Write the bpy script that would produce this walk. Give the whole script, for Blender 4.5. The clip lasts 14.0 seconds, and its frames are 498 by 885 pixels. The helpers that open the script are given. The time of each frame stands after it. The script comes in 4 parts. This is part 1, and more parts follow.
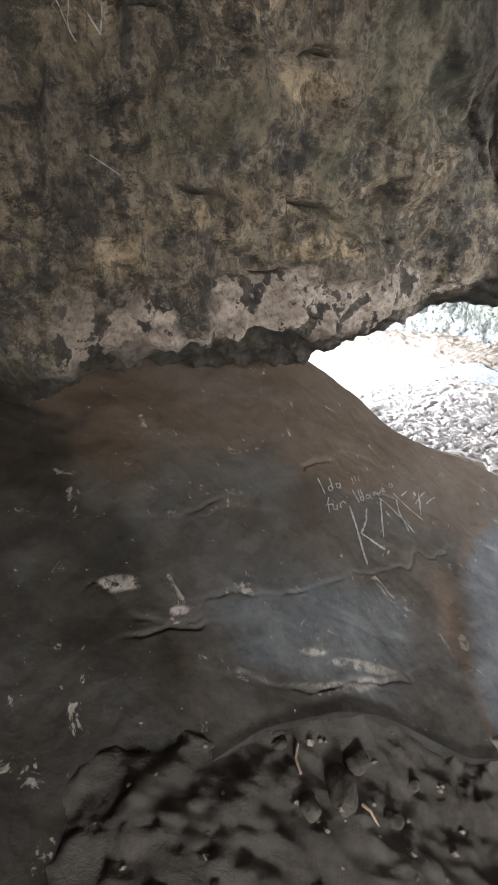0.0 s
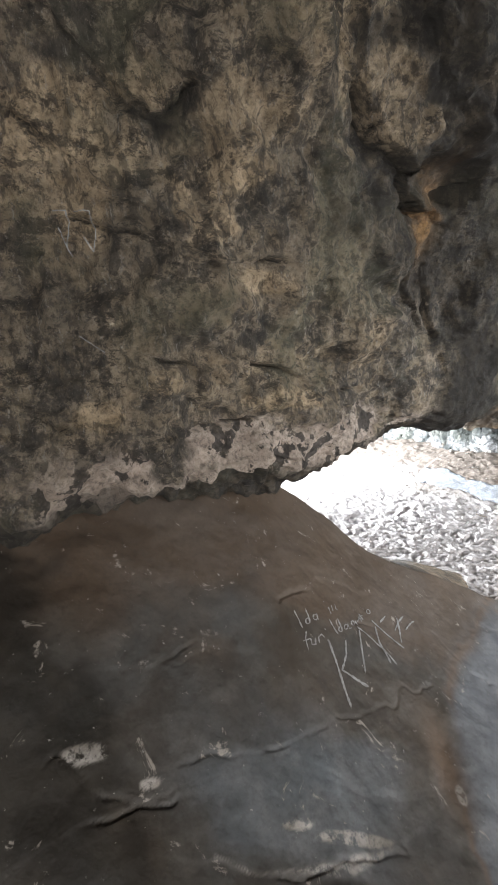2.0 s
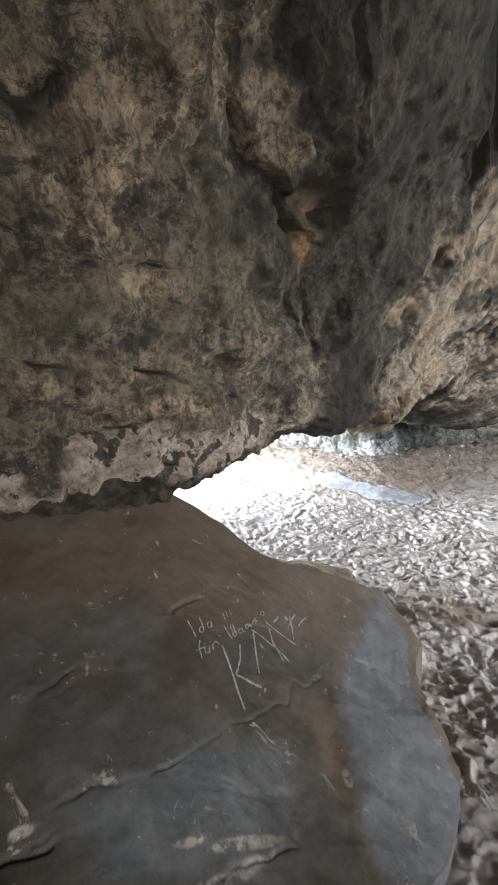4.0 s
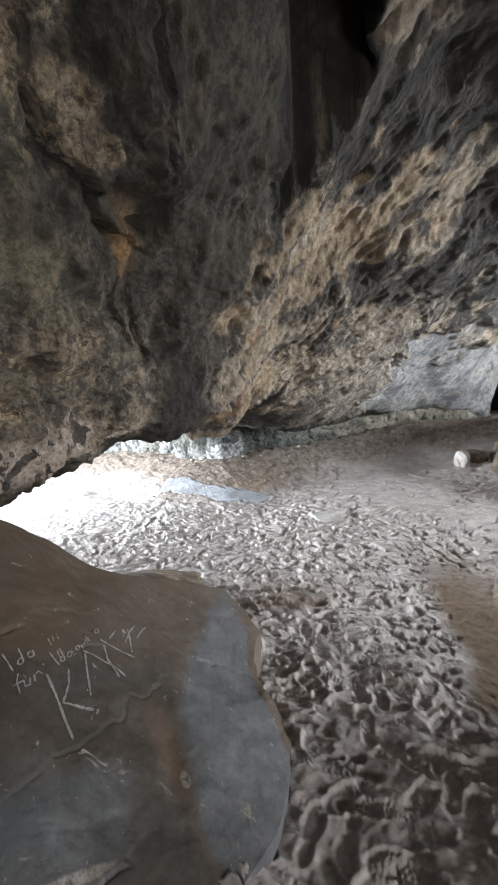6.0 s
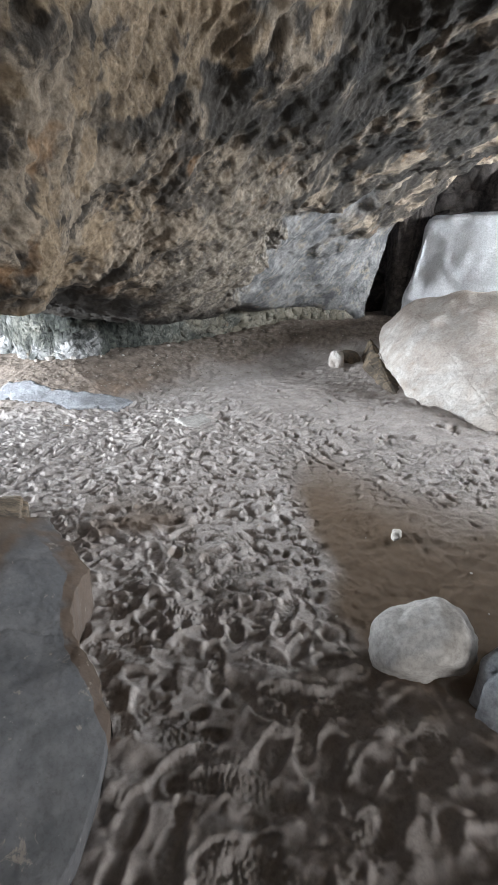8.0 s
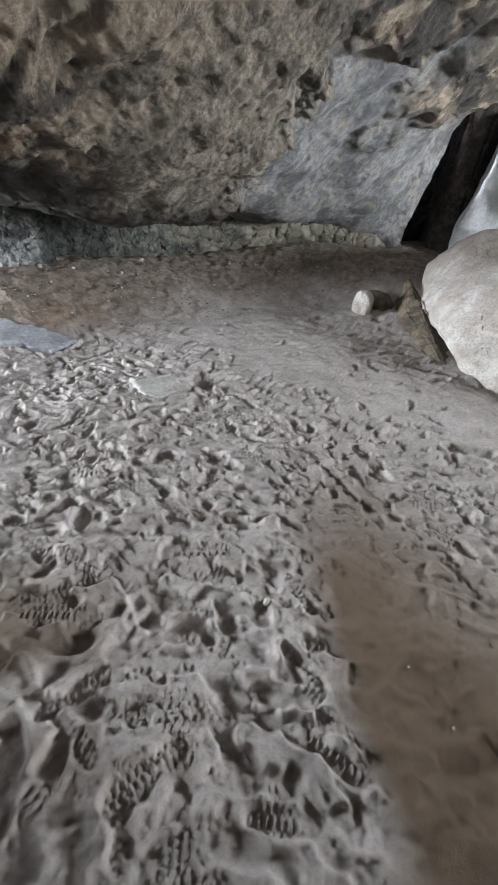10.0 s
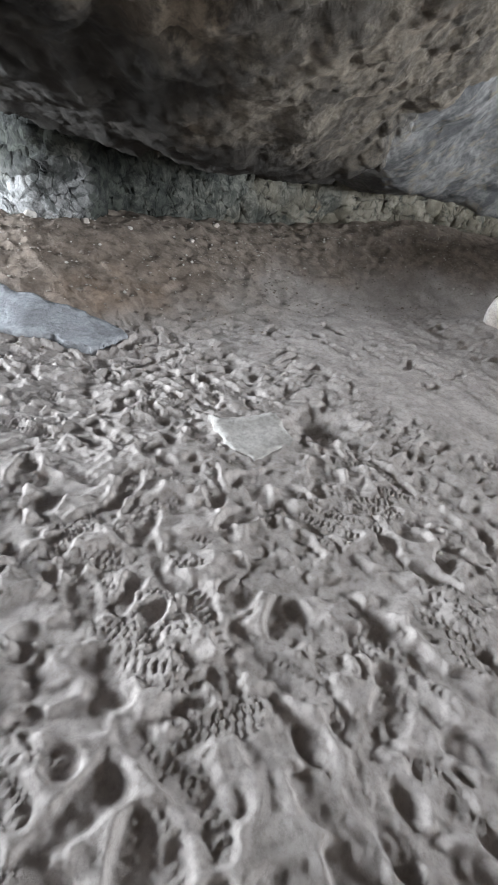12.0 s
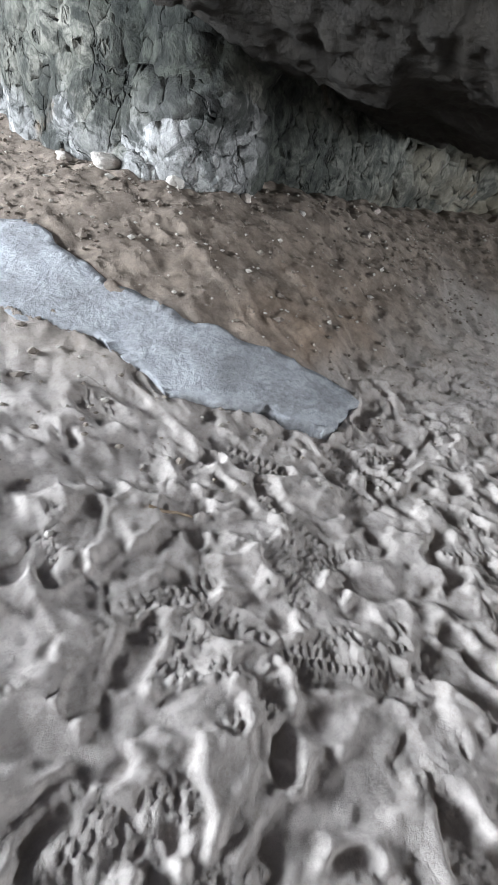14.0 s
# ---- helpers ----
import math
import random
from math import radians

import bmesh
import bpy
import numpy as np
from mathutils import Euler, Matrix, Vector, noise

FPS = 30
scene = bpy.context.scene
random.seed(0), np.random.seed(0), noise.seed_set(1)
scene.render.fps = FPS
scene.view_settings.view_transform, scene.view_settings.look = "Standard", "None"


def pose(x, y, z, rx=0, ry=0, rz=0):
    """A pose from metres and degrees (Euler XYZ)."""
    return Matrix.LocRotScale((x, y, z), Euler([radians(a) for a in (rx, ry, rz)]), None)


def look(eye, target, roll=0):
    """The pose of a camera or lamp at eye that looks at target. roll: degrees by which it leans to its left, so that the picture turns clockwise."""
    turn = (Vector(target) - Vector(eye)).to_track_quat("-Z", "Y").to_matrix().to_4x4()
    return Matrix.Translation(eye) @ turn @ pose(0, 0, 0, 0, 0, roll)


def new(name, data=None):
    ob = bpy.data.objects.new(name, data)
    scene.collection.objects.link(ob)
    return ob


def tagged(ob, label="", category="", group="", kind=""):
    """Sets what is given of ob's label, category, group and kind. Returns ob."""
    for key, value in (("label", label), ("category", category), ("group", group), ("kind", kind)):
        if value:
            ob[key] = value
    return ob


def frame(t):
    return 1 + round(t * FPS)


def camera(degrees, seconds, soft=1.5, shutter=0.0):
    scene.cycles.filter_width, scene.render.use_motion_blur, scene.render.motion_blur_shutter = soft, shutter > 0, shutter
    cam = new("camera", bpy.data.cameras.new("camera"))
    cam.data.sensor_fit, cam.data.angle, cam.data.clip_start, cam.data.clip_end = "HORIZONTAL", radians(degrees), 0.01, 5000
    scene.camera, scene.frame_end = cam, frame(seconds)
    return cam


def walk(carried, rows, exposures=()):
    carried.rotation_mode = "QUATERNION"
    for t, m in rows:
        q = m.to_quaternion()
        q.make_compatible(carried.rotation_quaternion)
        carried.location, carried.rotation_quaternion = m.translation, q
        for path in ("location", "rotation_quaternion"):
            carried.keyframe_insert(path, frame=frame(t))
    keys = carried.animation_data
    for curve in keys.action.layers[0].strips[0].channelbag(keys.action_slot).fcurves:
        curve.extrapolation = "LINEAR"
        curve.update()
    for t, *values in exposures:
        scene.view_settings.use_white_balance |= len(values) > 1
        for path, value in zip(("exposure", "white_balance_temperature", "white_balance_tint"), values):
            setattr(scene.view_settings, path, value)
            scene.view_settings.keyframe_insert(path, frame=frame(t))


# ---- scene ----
cam = camera(60.6, 14.0)
METRES, EYE, TILT, LEAN, TURN = 6.0, 1.75, -20.1, 4.0, 0.0
ROWS = [
    (0.0, 0.0, 0.0, 0.0, -0.0, 0.0, -0.0),
    (0.5, 0.0039, -0.0046, 0.0077, -1.31, 3.81, 0.51),
    (1.0, 0.0042, -0.0095, 0.0158, -2.45, 8.54, 0.7),
    (1.5, 0.0033, -0.0127, 0.0192, -2.52, 11.79, 1.49),
    (2.0, 0.0033, -0.0143, 0.0197, -2.72, 13.54, 2.01),
    (4.5, 0.016, -0.0147, 0.0181, -18.4, 13.54, 7.41),
    (5.0, 0.0184, -0.0157, 0.0178, -21.83, 13.26, 8.75),
    (5.5, 0.0226, -0.0175, 0.0163, -27.48, 12.55, 10.56),
    (6.0, 0.0297, -0.0237, 0.0141, -33.29, 11.55, 12.71),
    (6.5, 0.0417, -0.0279, 0.0087, -42.07, 9.24, 15.35),
    (7.0, 0.0684, -0.0161, 0.0015, -45.77, 6.15, 16.38),
    (7.5, 0.0952, 0.0068, -0.0028, -47.66, 0.27, 16.84),
    (10.0, 0.3389, 0.2071, 0.0513, -49.65, -14.45, 9.33),
    (10.5, 0.3762, 0.247, 0.0634, -44.52, -14.29, 6.27),
    (11.0, 0.4093, 0.2936, 0.0803, -44.72, -14.96, 7.36),
    (11.5, 0.4285, 0.3501, 0.0903, -44.97, -15.49, 6.22),
    (12.0, 0.4397, 0.4172, 0.0973, -45.09, -16.91, 3.49),
    (12.5, 0.4458, 0.4837, 0.1083, -48.05, -19.41, 2.75),
    (13.0, 0.45, 0.5568, 0.1189, -48.22, -20.94, 2.13),
    (13.5, 0.4326, 0.6311, 0.1328, -45.4, -21.99, -5.56),
    (14.0, 0.4208, 0.704, 0.162, -47.26, -21.46, -0.78),
]
EXPOSURES = [(0.0, 0.1), (2.2, 0.05), (5.0, -0.4), (7.5, -0.65), (10.0, -0.95), (11.0, -0.85), (12.5, -0.92), (14.0, -1.0)]
walk(cam, [(t, pose(0, 0, EYE, TILT, LEAN, TURN) @ pose(METRES * x, METRES * y, METRES * z, 90 + pitch, roll, yaw)) for t, x, y, z, yaw, pitch, roll in ROWS],
     exposures=EXPOSURES)

# ---------------------------------------------------------------- light
world = bpy.data.worlds.new("sky")
scene.world = world
world.use_nodes = True
wn = world.node_tree.nodes
sky = wn.new("ShaderNodeTexSky")
sky.sky_type = "NISHITA"
sky.sun_disc = False
sky.sun_elevation = radians(38)
sky.sun_rotation = radians(300)
wn["Background"].inputs["Strength"].default_value = 0.07
world.node_tree.links.new(sky.outputs["Color"], wn["Background"].inputs["Color"])


def area_lamp(name, eye, target, wide, high, watts, colour):
    data = bpy.data.lights.new(name, "AREA")
    data.shape, data.size, data.size_y = "RECTANGLE", wide, high
    data.energy, data.color = watts, colour
    ob = new(name, data)
    ob.matrix_world = look(eye, target)
    return ob


# daylight that falls in through the cave's mouth, the crawl-in behind the start and the far side opening
area_lamp("mouth_daylight", (-1.9, 9.2, 1.55), (3.2, 3.8, 0.7), 2.7, 2.2, 3900, (0.86, 0.93, 1.0))
area_lamp("entrance_daylight", (0.9, -2.7, 0.8), (0.1, 1.2, 2.7), 1.1, 1.0, 190, (0.98, 0.98, 0.98))
area_lamp("side_daylight", (8.9, -2.6, 1.9), (8.1, 3.0, 0.9), 2.0, 1.6, 2700, (0.88, 0.94, 1.0))

# ---------------------------------------------------------------- numeric noise


def lattice(ix, iy, iz, seed):
    h = (ix * 374761393 + iy * 668265263 + iz * 2147483647 + seed * 144665) & 0x7FFFFFFF
    h = ((h ^ (h >> 13)) * 1274126177) & 0x7FFFFFFF
    h = ((h ^ (h >> 15)) * 60493) & 0x7FFFFFFF
    return (h & 0xFFFFFF) / float(0xFFFFFF) * 2 - 1


def vnoise(p, seed=0):
    """Smooth value noise of an (n, 3) array, from -1 to 1."""
    b = np.floor(p).astype(np.int64)
    w = p - b
    w = w * w * w * (w * (w * 6 - 15) + 10)
    out = np.zeros(len(p))
    for dx in (0, 1):
        for dy in (0, 1):
            for dz in (0, 1):
                k = (w[:, 0] if dx else 1 - w[:, 0]) * (w[:, 1] if dy else 1 - w[:, 1]) * (w[:, 2] if dz else 1 - w[:, 2])
                out += k * lattice(b[:, 0] + dx, b[:, 1] + dy, b[:, 2] + dz, seed)
    return out


def facets(p, size, octaves=4, seed=0, gain=0.55):
    """Noise of creased, flat-sided lumps, as broken rock has them."""
    q, a, out = p / size, 1.0, np.zeros(len(p))
    for k in range(octaves):
        b = np.floor(q).astype(np.int64)
        w = q - b
        v = np.zeros(len(p))
        for dx in (0, 1):
            for dy in (0, 1):
                for dz in (0, 1):
                    m = (w[:, 0] if dx else 1 - w[:, 0]) * (w[:, 1] if dy else 1 - w[:, 1]) * (w[:, 2] if dz else 1 - w[:, 2])
                    v += m * lattice(b[:, 0] + dx, b[:, 1] + dy, b[:, 2] + dz, seed + k)
        out += a * v
        q, a = q @ np.array([[1.62, 0.9, 0.55], [-0.95, 1.6, 0.6], [-0.2, -0.75, 1.85]]) + 3.7, a * gain
    return out


def fbm(p, size, octaves=4, seed=0, gain=0.5):
    q, a, out = p / size, 1.0, np.zeros(len(p))
    for k in range(octaves):
        out += a * vnoise(q + 17.3 * k, seed + k)
        q, a = q * 2.03, a * gain
    return out


def cellular(p, size, seed=0):
    """Nearest and second distance to scattered points, and a random number for each nearest cell."""
    q = p / size
    b = np.floor(q).astype(np.int64)
    f1, f2, ident = np.full(len(p), 9.0), np.full(len(p), 9.0), np.zeros(len(p))
    for dx in (-1, 0, 1):
        for dy in (-1, 0, 1):
            for dz in (-1, 0, 1):
                c = b + [dx, dy, dz]
                d = np.zeros(len(p))
                for a in range(3):
                    d += (c[:, a] + 0.5 + 0.45 * lattice(c[:, 0], c[:, 1], c[:, 2], seed + 7 * a) - q[:, a]) ** 2
                near = d < f1
                f2 = np.where(near, f1, np.minimum(f2, d))
                ident = np.where(near, lattice(c[:, 0], c[:, 1], c[:, 2], seed + 40), ident)
                f1 = np.where(near, d, f1)
    return np.sqrt(f1), np.sqrt(f2), ident


def ramp(v, lo, hi):
    w = np.clip((v - lo) / (hi - lo), 0, 1)
    return w * w * (3 - 2 * w)


def spline(pts, n, weights=None):
    """Catmull-Rom through pts (k, ...) at n steps; weights: how densely each span is sampled."""
    pts = np.asarray(pts, float)
    k = len(pts)
    t = np.linspace(0, k - 1, n)
    if weights:
        run = np.concatenate([[0], np.cumsum(weights)])
        t = np.interp(np.linspace(0, run[-1], n), run, np.arange(k))
    i = np.clip(t.astype(int), 0, k - 2)
    w = (t - i).reshape((-1,) + (1,) * (pts.ndim - 1))
    a, b, c, d = pts[np.clip(i - 1, 0, k - 1)], pts[i], pts[i + 1], pts[np.clip(i + 2, 0, k - 1)]
    return 0.5 * (2 * b + (c - a) * w + (2 * a - 5 * b + 4 * c - d) * w ** 2 + (3 * b - a - 3 * c + d) * w ** 3)


def grid_normals(g):
    du = np.gradient(g, axis=0)
    dv = np.gradient(g, axis=1)
    n = np.cross(du, dv)
    return n / np.maximum(np.linalg.norm(n, axis=2, keepdims=True), 1e-9)


def grid_mesh(name, g, material, smooth=True, flip=False, masks=None):
    """A mesh object over a (m, n, 3) grid; masks: named (m, n) point attributes."""
    m, n = g.shape[:2]
    idx = np.arange(m * n).reshape(m, n)
    quads = np.stack([idx[:-1, :-1], idx[1:, :-1], idx[1:, 1:], idx[:-1, 1:]], axis=2).reshape(-1, 4)
    if flip:
        quads = quads[:, ::-1]
    me = bpy.data.meshes.new(name)
    me.vertices.add(m * n)
    me.vertices.foreach_set("co", g.reshape(-1).astype(np.float32))
    me.loops.add(quads.size)
    me.loops.foreach_set("vertex_index", quads.reshape(-1).astype(np.int32))
    me.polygons.add(len(quads))
    me.polygons.foreach_set("loop_start", (np.arange(len(quads)) * 4).astype(np.int32))
    me.polygons.foreach_set("loop_total", np.full(len(quads), 4, np.int32))
    me.update(calc_edges=True)
    me.polygons.foreach_set("use_smooth", np.full(len(quads), smooth))
    for key, v in (masks or {}).items():
        me.attributes.new(key, "FLOAT", "POINT").data.foreach_set("value", np.clip(v, 0, 1).reshape(-1).astype(np.float32))
    me.materials.append(material)
    return new(name, me)


# ---------------------------------------------------------------- materials


class Nodes:
    """Small helper round a node material."""

    def __init__(self, name, rough=0.9, spec=0.25):
        self.m = bpy.data.materials.new(name)
        self.m.use_nodes = True
        self.t = self.m.node_tree
        self.b = self.t.nodes["Principled BSDF"]
        self.b.inputs["Roughness"].default_value = rough
        self.b.inputs["Specular IOR Level"].default_value = spec
        self.pos = self.t.nodes.new("ShaderNodeNewGeometry").outputs["Position"]

    def put(self, sock, v):
        if isinstance(v, bpy.types.NodeSocket):
            self.t.links.new(v, sock)
        elif isinstance(v, (tuple, list)) and sock.type == "RGBA":
            sock.default_value = (*v[:3], 1)
        else:
            sock.default_value = v

    def noise(self, scale, detail=6, rough=0.6, stretch=None, distort=0.0, shift=0.0):
        n = self.t.nodes.new("ShaderNodeTexNoise")
        n.inputs["Scale"].default_value, n.inputs["Detail"].default_value = scale, detail
        n.inputs["Roughness"].default_value, n.inputs["Distortion"].default_value = rough, distort
        mp = self.t.nodes.new("ShaderNodeMapping")
        mp.inputs["Scale"].default_value = stretch or (1, 1, 1)
        mp.inputs["Location"].default_value = (shift, shift * 0.7, shift * 1.3)
        self.put(mp.inputs["Vector"], self.pos)
        self.put(n.inputs["Vector"], mp.outputs["Vector"])
        return n.outputs["Fac"]

    def cells(self, scale, stretch=None, warp=0.0):
        n = self.t.nodes.new("ShaderNodeTexVoronoi")
        n.feature = "DISTANCE_TO_EDGE"
        n.inputs["Scale"].default_value = scale
        mp = self.t.nodes.new("ShaderNodeMapping")
        mp.inputs["Scale"].default_value = stretch or (1, 1, 1)
        self.put(mp.inputs["Vector"], self.pos)
        vec = mp.outputs["Vector"]
        if warp:
            nz = self.t.nodes.new("ShaderNodeTexNoise")
            nz.inputs["Scale"].default_value, nz.inputs["Detail"].default_value = 3.0, 5
            self.put(nz.inputs["Vector"], vec)
            ml = self.t.nodes.new("ShaderNodeVectorMath")
            ml.operation = "MULTIPLY_ADD"
            self.put(ml.inputs[0], nz.outputs["Color"])
            ml.inputs[1].default_value = (warp, warp, warp)
            self.put(ml.inputs[2], vec)
            vec = ml.outputs["Vector"]
        self.put(n.inputs["Vector"], vec)
        return n.outputs["Distance"]

    def step(self, v, lo, hi, a=0.0, b=1.0):
        n = self.t.nodes.new("ShaderNodeMapRange")
        n.interpolation_type = "SMOOTHSTEP"
        self.put(n.inputs["Value"], v)
        for key, x in (("From Min", lo), ("From Max", hi), ("To Min", a), ("To Max", b)):
            n.inputs[key].default_value = x
        return n.outputs["Result"]

    def calc(self, op, a, b):
        n = self.t.nodes.new("ShaderNodeMath")
        n.operation = op
        self.put(n.inputs[0], a)
        self.put(n.inputs[1], b)
        return n.outputs[0]

    def mix(self, fac, a, b, mode="MIX"):
        n = self.t.nodes.new("ShaderNodeMix")
        n.data_type, n.blend_type = "RGBA", mode
        self.put(n.inputs[0], fac)
        self.put(n.inputs[6], a)
        self.put(n.inputs[7], b)
        return n.outputs[2]

    def mask(self, name):
        n = self.t.nodes.new("ShaderNodeAttribute")
        n.attribute_name = name
        return n.outputs["Fac"]

    def finish(self, colour, height=None, strength=0.5, depth=0.02):
        self.put(self.b.inputs["Base Color"], colour)
        if height is not None:
            n = self.t.nodes.new("ShaderNodeBump")
            n.inputs["Strength"].default_value, n.inputs["Distance"].default_value = strength, depth
            self.put(n.inputs["Height"], height)
            self.put(self.b.inputs["Normal"], n.outputs["Normal"])
        return self.m


def rock_material(name, light, mid, dark, soot_shade=0.5, ochre=0.0, bump=0.5, scale=1.0, fleck=0.3, pale=None, seams=0.0, algae_shade=0.0):
    """Weathered rock: mottled tones at three sizes, soot, rust and pale flecks."""
    s = Nodes(name, 0.85, 0.3)
    big, small, fine = s.noise(1.3 * scale, 5, 0.6, distort=0.6), s.noise(7 * scale, 9, 0.68, distort=0.4), s.noise(45, 6, 0.7)
    c = s.mix(s.step(small, 0.38, 0.62), mid, light)
    if pale:
        c = s.mix(s.mask("pale"), c, s.mix(s.step(small, 0.38, 0.62), tuple(v * 0.65 for v in pale), pale))
    if ochre:
        c = s.mix(s.calc("MULTIPLY", s.step(s.noise(2.2, 4, 0.6, shift=8), 0.62, 0.72), ochre), c, (0.36, 0.2, 0.08))
    c = s.mix(s.calc("MULTIPLY", s.step(s.noise(3.2 * scale, 9, 0.72, distort=0.8, shift=5), 0.47, 0.58), soot_shade), c, dark)
    c = s.mix(s.step(big, 0.42, 0.6, 0.0, 0.4), c, dark)
    c = s.mix(s.step(fine, 0.3, 0.62, 0.4, 0.0), c, tuple(v * 0.4 for v in dark))
    c = s.mix(s.step(s.noise(28, 8, 0.75, shift=11), 0.6, 0.7, 0.0, fleck), c, tuple(min(0.8, v * 1.7) for v in light))
    if algae_shade:
        # green-black algae and the recess's shade, painted as one dark tone
        c = s.mix(s.calc("MULTIPLY", s.mask("algae_shade"), algae_shade), c, s.mix(s.step(small, 0.4, 0.62), (0.008, 0.01, 0.009), (0.05, 0.056, 0.047)))
    if algae_shade:
        c = s.mix(s.calc("MULTIPLY", s.mask("dry"), s.step(small, 0.3, 0.5)), c, s.mix(s.step(s.noise(3.5, 6, 0.6, shift=66), 0.42, 0.6), (0.15, 0.132, 0.1), (0.29, 0.265, 0.215)))
    h = s.calc("ADD", s.calc("MULTIPLY", small, 1.0), s.calc("MULTIPLY", fine, 0.35))
    if seams:
        seam = s.calc("MULTIPLY", s.step(s.cells(1.7, (1, 1, 0.7), 1.3), 0.0, 0.03, 1.0, 0.0), s.step(s.noise(2.0, 4, 0.6, shift=41), 0.45, 0.55))
        c = s.mix(s.calc("MULTIPLY", seam, seams), c, (0.01, 0.01, 0.009))
        h = s.calc("SUBTRACT", h, s.calc("MULTIPLY", seam, 0.6))
    return s.finish(c, h, bump, 0.045)


def ceiling_material():
    """The vault: a mottled sooty face, a tan pitted stretch and a grey-blue stretch, and the pale blotched lip."""
    s = Nodes("soot_stained_limestone", 0.85, 0.3)
    small, mid = s.noise(13, 9, 0.74, distort=0.15), s.noise(4.6, 9, 0.72, distort=0.25, shift=2)
    fine, streak = s.noise(48, 8, 0.8), s.noise(20, 8, 0.7, stretch=(1.3, 1.3, 0.5), shift=6)
    blot = s.noise(10.5, 7, 0.6, stretch=(1.0, 1.0, 0.8), distort=0.1, shift=21)
    # sooty face: brown crust, tan where it has come away, upright strokes and crumbs
    a = s.mix(s.step(mid, 0.42, 0.57), (0.09, 0.077, 0.063), (0.31, 0.245, 0.172))
    a = s.mix(s.step(small, 0.5, 0.57, 0.0, 0.6), a, (0.4, 0.325, 0.24))
    w = s.mix(s.step(small, 0.38, 0.6), (0.37, 0.275, 0.175), (0.66, 0.51, 0.34))
    w = s.mix(s.step(s.noise(15, 8, 0.7, shift=71), 0.55, 0.63, 0.0, 0.7), w, (0.16, 0.12, 0.08))
    a = s.mix(s.mask("warm"), a, w)
    a = s.mix(s.step(streak, 0.5, 0.57, 0.0, 0.65), a, (0.05, 0.044, 0.038))
    a = s.mix(s.step(s.noise(1.9, 6, 0.62, distort=0.5, shift=15), 0.52, 0.64, 0.0, 0.35), a, (0.05, 0.047, 0.044))
    a = s.mix(s.step(s.noise(38, 9, 0.8, stretch=(1.4, 1.4, 0.35), shift=12), 0.57, 0.63, 0.0, 0.6), a, (0.4, 0.37, 0.33))
    a = s.mix(s.step(s.noise(6.5, 10, 0.8, stretch=(1, 1, 1.7), shift=51), 0.53, 0.57, 0.0, 0.75), a, (0.033, 0.029, 0.025))
    a = s.mix(s.step(s.noise(5.0, 10, 0.8, stretch=(1, 1, 1.4), shift=61), 0.58, 0.63, 0.0, 0.6), a, (0.4, 0.32, 0.225))
    a = s.mix(s.step(s.noise(3.0, 3, 0.5, shift=81), 0.5, 0.66, 0.0, 0.45), a, (0.14, 0.135, 0.085))
    # pale lip with dark blotches
    p = s.mix(s.step(small, 0.4, 0.65), (0.44, 0.35, 0.285), (0.68, 0.57, 0.48))
    p = s.mix(s.step(blot, 0.52, 0.542), p, s.mix(s.step(small, 0.42, 0.6), (0.05, 0.042, 0.036), (0.13, 0.11, 0.095)))
    a = s.mix(s.mask("pale"), a, p)
    # tan pitted stretch
    b = s.mix(s.step(small, 0.35, 0.65), (0.2, 0.16, 0.12), (0.4, 0.325, 0.245))
    b = s.mix(s.step(s.noise(2.6, 9, 0.7, distort=0.3, shift=9), 0.46, 0.55, 0.0, 0.9), b, (0.045, 0.038, 0.032))
    b = s.mix(s.step(s.noise(1.7, 4, 0.6, shift=31), 0.6, 0.68, 0.0, 0.6), b, (0.36, 0.2, 0.09))
    b = s.mix(s.calc("MULTIPLY", s.mask("bright"), s.step(fine, 0.3, 0.5)), b, s.mix(s.step(small, 0.38, 0.62), (0.22, 0.16, 0.104), (0.39, 0.297, 0.197)))
    c = s.mix(s.mask("tan"), a, b)
    g = s.mix(s.step(small, 0.35, 0.65), (0.15, 0.15, 0.15), (0.31, 0.305, 0.3))
    g = s.mix(s.step(s.noise(2.2, 9, 0.7, distort=0.3, shift=19), 0.46, 0.58, 0.0, 0.75), g, (0.075, 0.078, 0.085))
    g = s.mix(s.step(s.noise(5.5, 9, 0.75, shift=29), 0.53, 0.62, 0.0, 0.7), g, (0.3, 0.26, 0.2))
    beige = s.mix(s.step(small, 0.35, 0.65), (0.15, 0.128, 0.103), (0.32, 0.275, 0.22))
    beige = s.mix(s.step(mid, 0.47, 0.57, 0.0, 0.8), beige, (0.075, 0.066, 0.057))
    c = s.mix(s.mask("beige"), c, beige)
    c = s.mix(s.mask("grey"), c, g)
    # soot patches, plus painted shade in cleft, pits, cracks and undersides
    c = s.mix(s.mask("soot_shade"), c, (0.016, 0.014, 0.012))
    c = s.mix(s.mask("rust"), c, s.mix(s.step(small, 0.4, 0.6), (0.2, 0.11, 0.05), (0.42, 0.24, 0.1)))
    grain = s.calc("SUBTRACT", 1.0, s.calc("MULTIPLY", s.mask("tan"), 0.65))
    c = s.mix(s.calc("MULTIPLY", s.step(fine, 0.36, 0.56, 0.6, 0.0), grain), c, (0.03, 0.026, 0.022))
    clean = s.calc("SUBTRACT", 1.0, s.mask("soot_shade"))
    c = s.mix(s.calc("MULTIPLY", s.step(s.noise(95, 5, 0.75, shift=91), 0.6, 0.67, 0.0, 0.3), s.calc("MULTIPLY", clean, grain)), c, (0.42, 0.37, 0.31))
